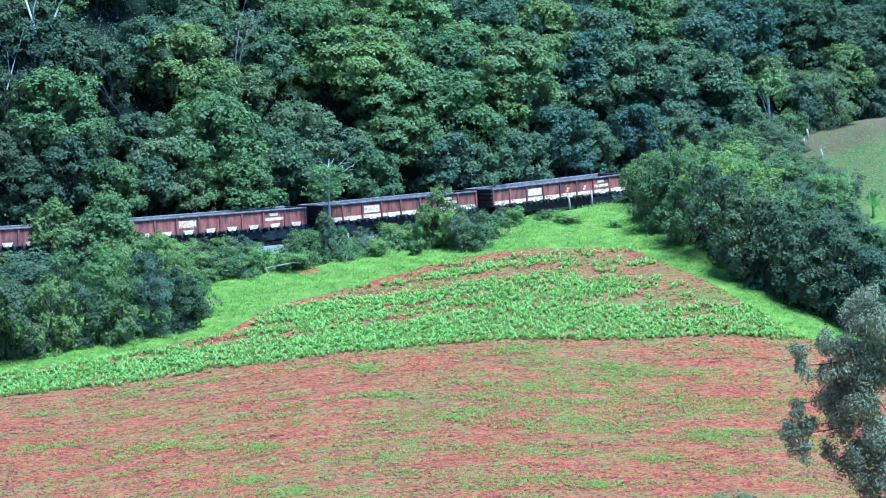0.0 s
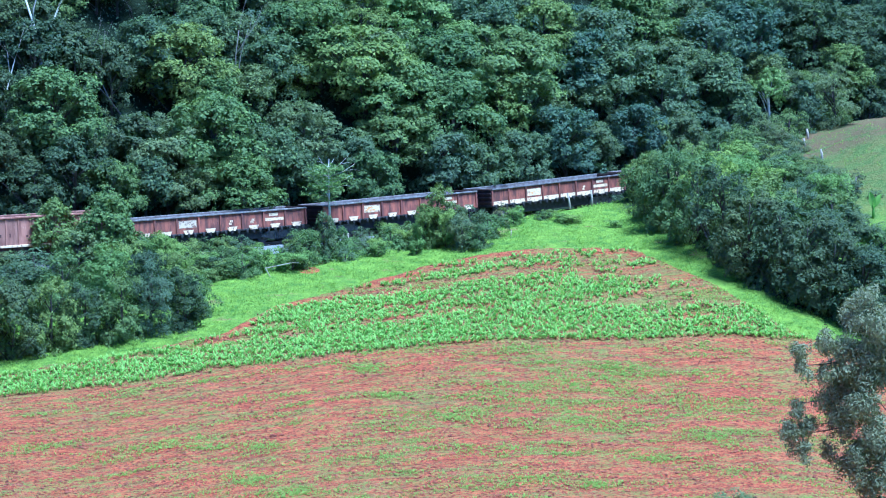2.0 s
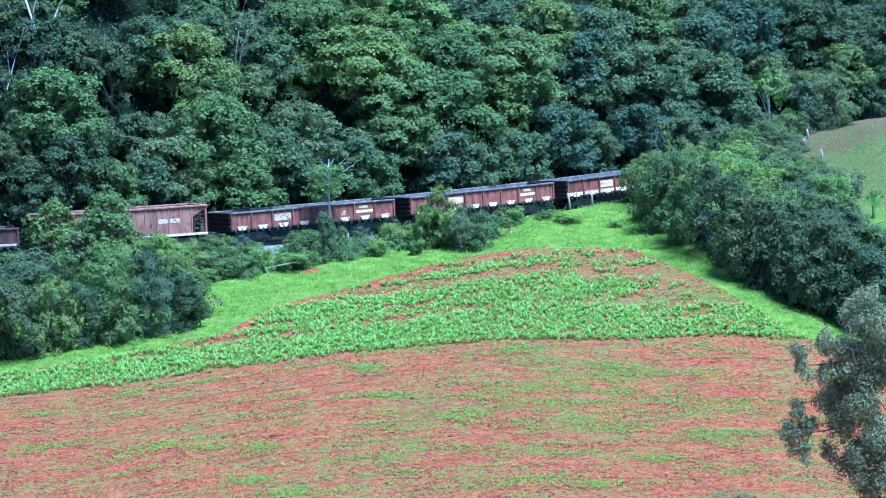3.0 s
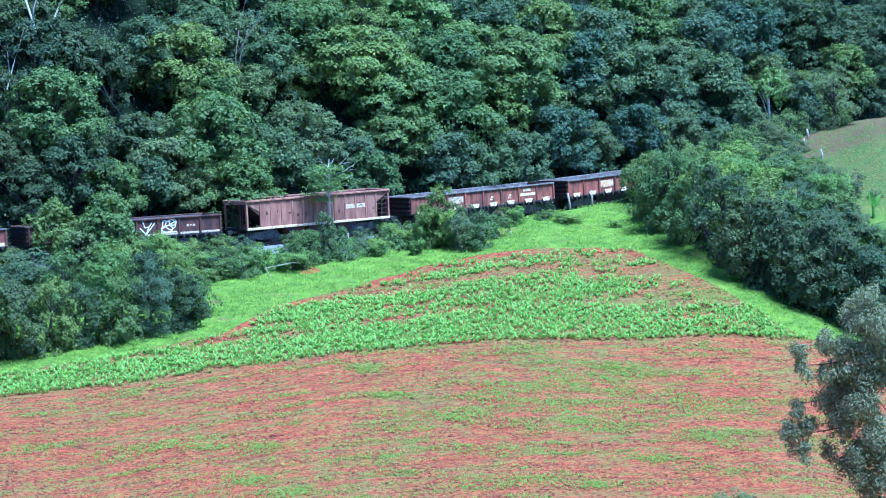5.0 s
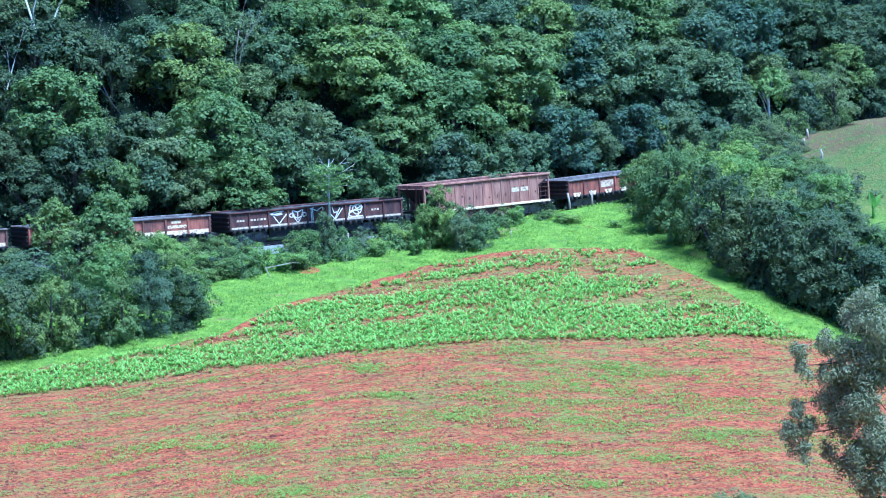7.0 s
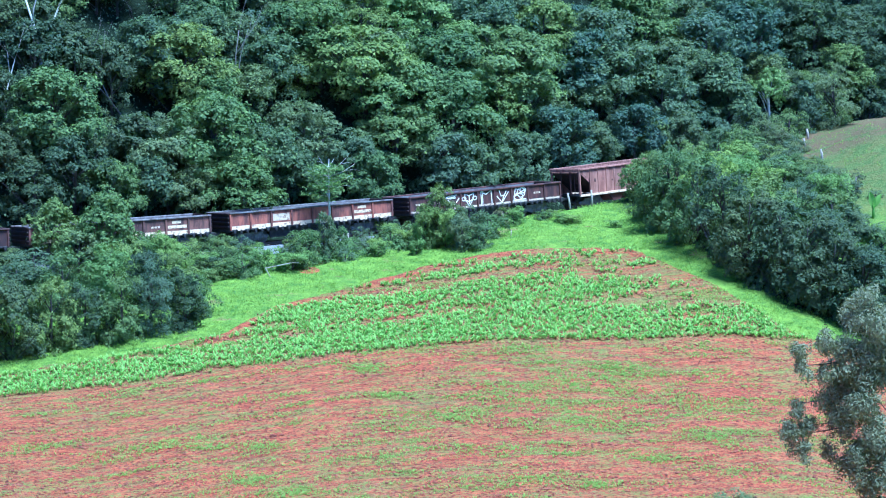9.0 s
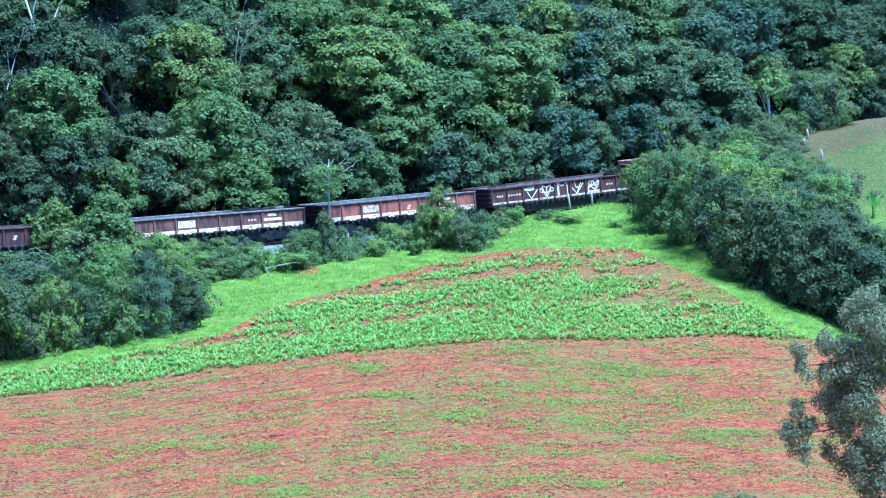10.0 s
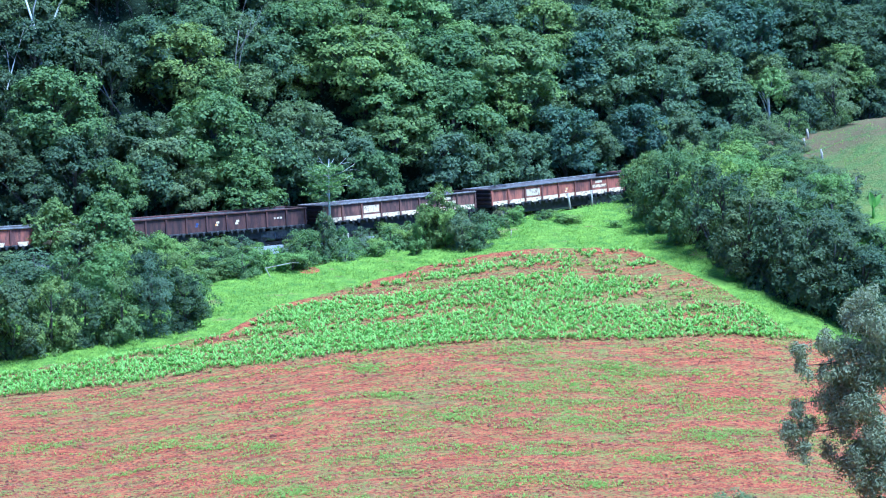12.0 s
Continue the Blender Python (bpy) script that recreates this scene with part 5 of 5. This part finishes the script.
banana_plant(27.9, -3.0)


# ---------------------------------------------------------------- fences
def fence_post(x, y, height, lean_x, lean_y, r, words):
    verts, faces = [], []
    rng = random.Random(int(x * 100))
    tube(verts, faces, [(0, 0, -0.3), (rng.uniform(-0.02, 0.02), 0, height * 0.5), (rng.uniform(-0.03, 0.03), 0, height)], [r, r * 0.95, r * 0.8], 7)
    ob = tagged(new("fence_post", mesh_of("fence_post", verts, faces, POST, True)), words, "post", "fence posts")
    ob.matrix_basis = pose(x, y, float(ground_z(x, y)), lean_x, lean_y, 0)


for x, y, h, lx, ly in ((8.5, 5.2, 1.15, 0, -9), (10.0, 6.3, 1.1, 0, -4), (4.0, 1.0, 0.9, 0, -6), (-6.5, -2.5, 1.0, 0, 0), (-6.2, -2.5, 1.0, 0, 2), (-2.9, -0.4, 1.1, 0, 1), (-4.0, 1.6, 0.8, 0, 3), (-8.6, -4.0, 1.0, 0, -3), (-13.0, -6.4, 0.9, 0, 4)):
    fence_post(x, y, h, lx, ly, 0.075, "weathered pale wooden fence post beside the railway")
for x, y, h, lx, ly in ((25.1, 21.5, 0.55, 0, 4), (25.1, 16.5, 0.65, 0, -6), (25.6, 19.9, 0.7, 0, -8), (25.7, 9.6, 0.85, 0, -6), (27.2, 1.9, 0.8, 0, 4), (22.7, 35.9, 0.5, 0, 0), (25.4, 39.0, 0.7, 0, 5)):
    fence_post(x, y, h, lx, ly, 0.085, "weathered pale fence post on the grassy knoll")


fence_post(4.4, -3.4, 0.5, 0, 6, 0.035, "thin dark weathered stake standing in the pasture")


def fallen_rails():
    """A broken white fence panel that leans on the bank."""
    root = tagged(new("broken_fence"), "broken pale wooden fence rails lying on the bank", "fence")
    for a, b in (((0, 0, 0.45), (1.7, 0.6, 0.72)), ((0, 0, 0.5), (0.35, -0.1, -0.1)), ((1.7, 0.6, 0.72), (2.1, 0.9, 0.68))):
        verts, faces = [], []
        tube(verts, faces, [a, tuple((p + q) / 2 for p, q in zip(a, b)), b], [0.032, 0.032, 0.028], 6)
        place(new("rail", mesh_of("rail", verts, faces, POST)), root)
    root.matrix_basis = pose(-11.2, -11.4, float(ground_z(-11.2, -11.4)) + 0.1, 0, 0, 0)


fallen_rails()


# ---------------------------------------------------------------- crops, weeds, grass and clods
def blades(rng, x, y, count, length, width, arch, segs=3):
    """Arched ribbon leaves round each plant: (plants * count * segs) quads."""
    n = len(x)
    px, py = np.repeat(x, count), np.repeat(y, count)
    big = np.repeat(rng.uniform(0.6, 1.25, n), count)
    pz = ground_z(px, py)
    a = rng.uniform(0, 2 * math.pi, n * count)
    ln, wd = length * big * rng.uniform(0.7, 1.2, n * count), width * rng.uniform(0.7, 1.3, n * count)
    lift = rng.uniform(0.0, 0.3, n * count) * length
    tilt = rng.uniform(0.25, 0.85, n * count)
    quads = []
    def at(k):
        out, up = ln * (0.75 * tilt * k + 0.25 * k * k), ln * ((1.25 - tilt * 0.5) * k - arch * k * k)
        return np.stack([px + out * np.cos(a), py + out * np.sin(a), pz + lift + np.maximum(up, 0.01)], 1)
    side = np.stack([-np.sin(a), np.cos(a), np.zeros_like(a)], 1)
    prof = [0.55, 1.0, 0.75, 0.08]
    for i in range(segs):
        p, q = at(i / segs), at((i + 1) / segs)
        w0, w1 = (wd * prof[i] / 2)[:, None], (wd * prof[i + 1] / 2)[:, None]
        quads.append(np.stack([p - side * w0, p + side * w0, q], 1) if segs == 1 else np.stack([p - side * w0, p + side * w0, q + side * w1, q - side * w1], 1))
    return np.concatenate(quads)


def value_noise(x, y, seed):
    return np.array([noise.noise(Vector((a, b, seed))) for a, b in zip(x, y)])


def in_field(x, y):
    """The stretch of the plan on which the loose growth is strewn."""
    return (np.abs(x) < 30.0 - 0.06 * np.clip(-20 - y, 0, 60)) & (y > -66)


def maize():
    rng = np.random.default_rng(81)
    xs, ys = [], []
    for row in np.arange(0.3, 27, 0.54):
        x = np.arange(-31, 24, 0.17) + rng.uniform(-0.09, 0.09, len(np.arange(-31, 24, 0.17)))
        y = crop_near(x) + row + rng.normal(size=len(x)) * 0.2
        xs.append(x), ys.append(y)
    x, y = np.concatenate(xs), np.concatenate(ys)
    row = y - crop_near(x)
    depth = crop_far(x) - crop_near(x)
    dens = value_noise(x * 0.10, row * 0.42, 5.0) + 0.85 * value_noise(x * 0.6, row * 0.8, 9.0)
    band = np.interp(row, [0, 6, 7.5, 8.7, 9.7, 13, 14.5, 17, 19, 22], [0.75, 0.6, -0.1, 0.0, 0.5, 0.42, -0.2, 0.0, -0.3, -0.5])
    band = band - 0.1 * smooth(9, 13, x) * smooth(5.5, 8, row)
    keep = (dens + band + rng.uniform(-0.4, 0.4, len(x)) > 0.08) & (row < depth - 0.4 - 2.6 * smooth(-0.1, 0.35, value_noise(x * 0.22, row * 0.0, 15.0))) & in_field(x, y)
    x, y = x[keep], y[keep]
    q = blades(rng, x, y, 7, 0.40, 0.082, 0.5)
    tagged(new("maize_crop", quads_mesh("maize_crop", q, MAIZE)), "rows of young bright green maize on red earth", "crop", kind="stuff")
    return len(x)


# the greenest drifts of weeds in the field: plan x and y
DRIFTS = [(-3.0, -41.3), (-2.7, -44.9), (-12.9, -51.3), (-9.7, -51.2), (-4.4, -35.4), (-10.4, -56.7), (-7.3, -58.6), (-2.2, -47.7), (14.9, -48.4), (7.5, -45.9), (0.6, -45.5), (8.2, -57.0), (11.2, -52.3), (4.8, -56.6), (10.1, -35.3), (6.5, -38.9), (4.5, -31.8)]


def weeds():
    rng = np.random.default_rng(82)
    n = 200000
    x, y = rng.uniform(-31, 29, n), rng.uniform(-64, -7, n)
    row = y - crop_near(x)
    v = value_noise(x * 0.16, row * 0.75, 2.0) + 0.6 * value_noise(x * 0.55, row * 1.3, 4.0)
    bigger = value_noise(x * 0.05, y * 0.05, 7.0)
    keep = (v + 0.5 * bigger + rng.uniform(-0.36, 0.36, n) > 0.33) & (y < crop_far(x) - 1.6 * smooth(-14.5, -13, x) * smooth(14, 12, x)) & in_field(x, y)
    x, y = x[keep][:46000], y[keep][:46000]
    dx, dy = np.repeat(np.array(DRIFTS), 230, 0).T
    x, y = np.concatenate([x, dx + rng.normal(size=len(dx)) * 0.9]), np.concatenate([y, dy + rng.normal(size=len(dy)) * 0.5])
    q = blades(rng, x, y, 6, 0.15, 0.068, 0.4, 1)
    tagged(new("field_weeds", quads_mesh("field_weeds", q, WEED)), "low green weeds in drifts on the red field", "weeds", kind="stuff")


def grass():
    rng = np.random.default_rng(83)
    n = 90000
    x, y = rng.uniform(-31, 34, n), rng.uniform(-40, 20, n)
    d = front_of_line(x, y)
    keep = (y > crop_far(x) - 0.2) & (d > 3.4) & in_field(x, y)
    x, y = x[keep], y[keep]
    v = value_noise(x * 0.5, y * 0.5, 1.0)
    keep = (v + rng.uniform(-0.4, 0.4, len(x)) > -0.25) & ((x < 20) | (y < -8) | (rng.uniform(0, 1, len(x)) < 0.1))
    q = blades(rng, x[keep], y[keep], 5, 0.22, 0.05, 0.45, 1)
    tagged(new("pasture_grass", quads_mesh("pasture_grass", q, GRASS)), "short bright green pasture grass", "grass", kind="stuff")


def clods():
    rng = np.random.default_rng(84)
    n = 60000
    x, y = rng.uniform(-30, 28, n), -8 - 55 * rng.uniform(0, 1, n) ** 0.8
    row = y - crop_near(x)
    keep = (y < crop_far(x)) & in_field(x, y) & (value_noise(x * 0.2, row * 0.8, 12.0) + rng.uniform(-0.5, 0.5, n) > 0.0)
    x, y = x[keep], y[keep]
    n = len(x)
    z = ground_z(x, y)
    base = np.array([(1, 0, 0), (0, 1, 0), (-1, 0, 0), (0, -1, 0), (0, 0, 1), (0, 0, -0.6)], float)
    s = 0.02 + 0.075 * rng.uniform(0, 1, n) ** 3
    v = base[None] * (s[:, None, None] * rng.uniform(0.6, 1.4, (n, 6, 1))) * np.array([1.3, 1.0, 0.8]) + np.stack([x, y, z + 0.02], 1)[:, None]
    tri = np.array([(0, 1, 4), (1, 2, 4), (2, 3, 4), (3, 0, 4), (1, 0, 5), (2, 1, 5), (3, 2, 5), (0, 3, 5)])
    f = (tri[None] + 6 * np.arange(n)[:, None, None]).reshape(-1, 3)
    tagged(new("earth_clods", mesh_of("earth_clods", v.reshape(-1, 3).tolist(), f.tolist(), CLOD)), "loose clods of red earth on the tilled field", "clods", kind="stuff")


maize()
weeds()
grass()
clods()


# ---------------------------------------------------------------- the train's run
def motions():
    for wagon, s0, length in WAGONS:
        rows = []
        for k in range(25):
            t = k * 0.5
            s, b = s0 + SPEED * t, length / 2 - 2.0
            ax, ay, _ = along(s - b)
            bx, by, _ = along(s + b)
            rows.append((t, pose((ax + bx) / 2, (ay + by) / 2, LIFT, -5.0, 0, math.degrees(math.atan2(by - ay, bx - ax)))))
        walk(wagon, rows)
    for wheelset in WHEELSETS:
        at = wheelset.matrix_basis.translation.copy()
        steps = 150
        walk(wheelset, [(12.0 * k / steps, pose(at.x, at.y, at.z, 0, math.degrees(SPEED * 12.0 * k / steps / 0.42), 0)) for k in range(steps + 1)])


motions()
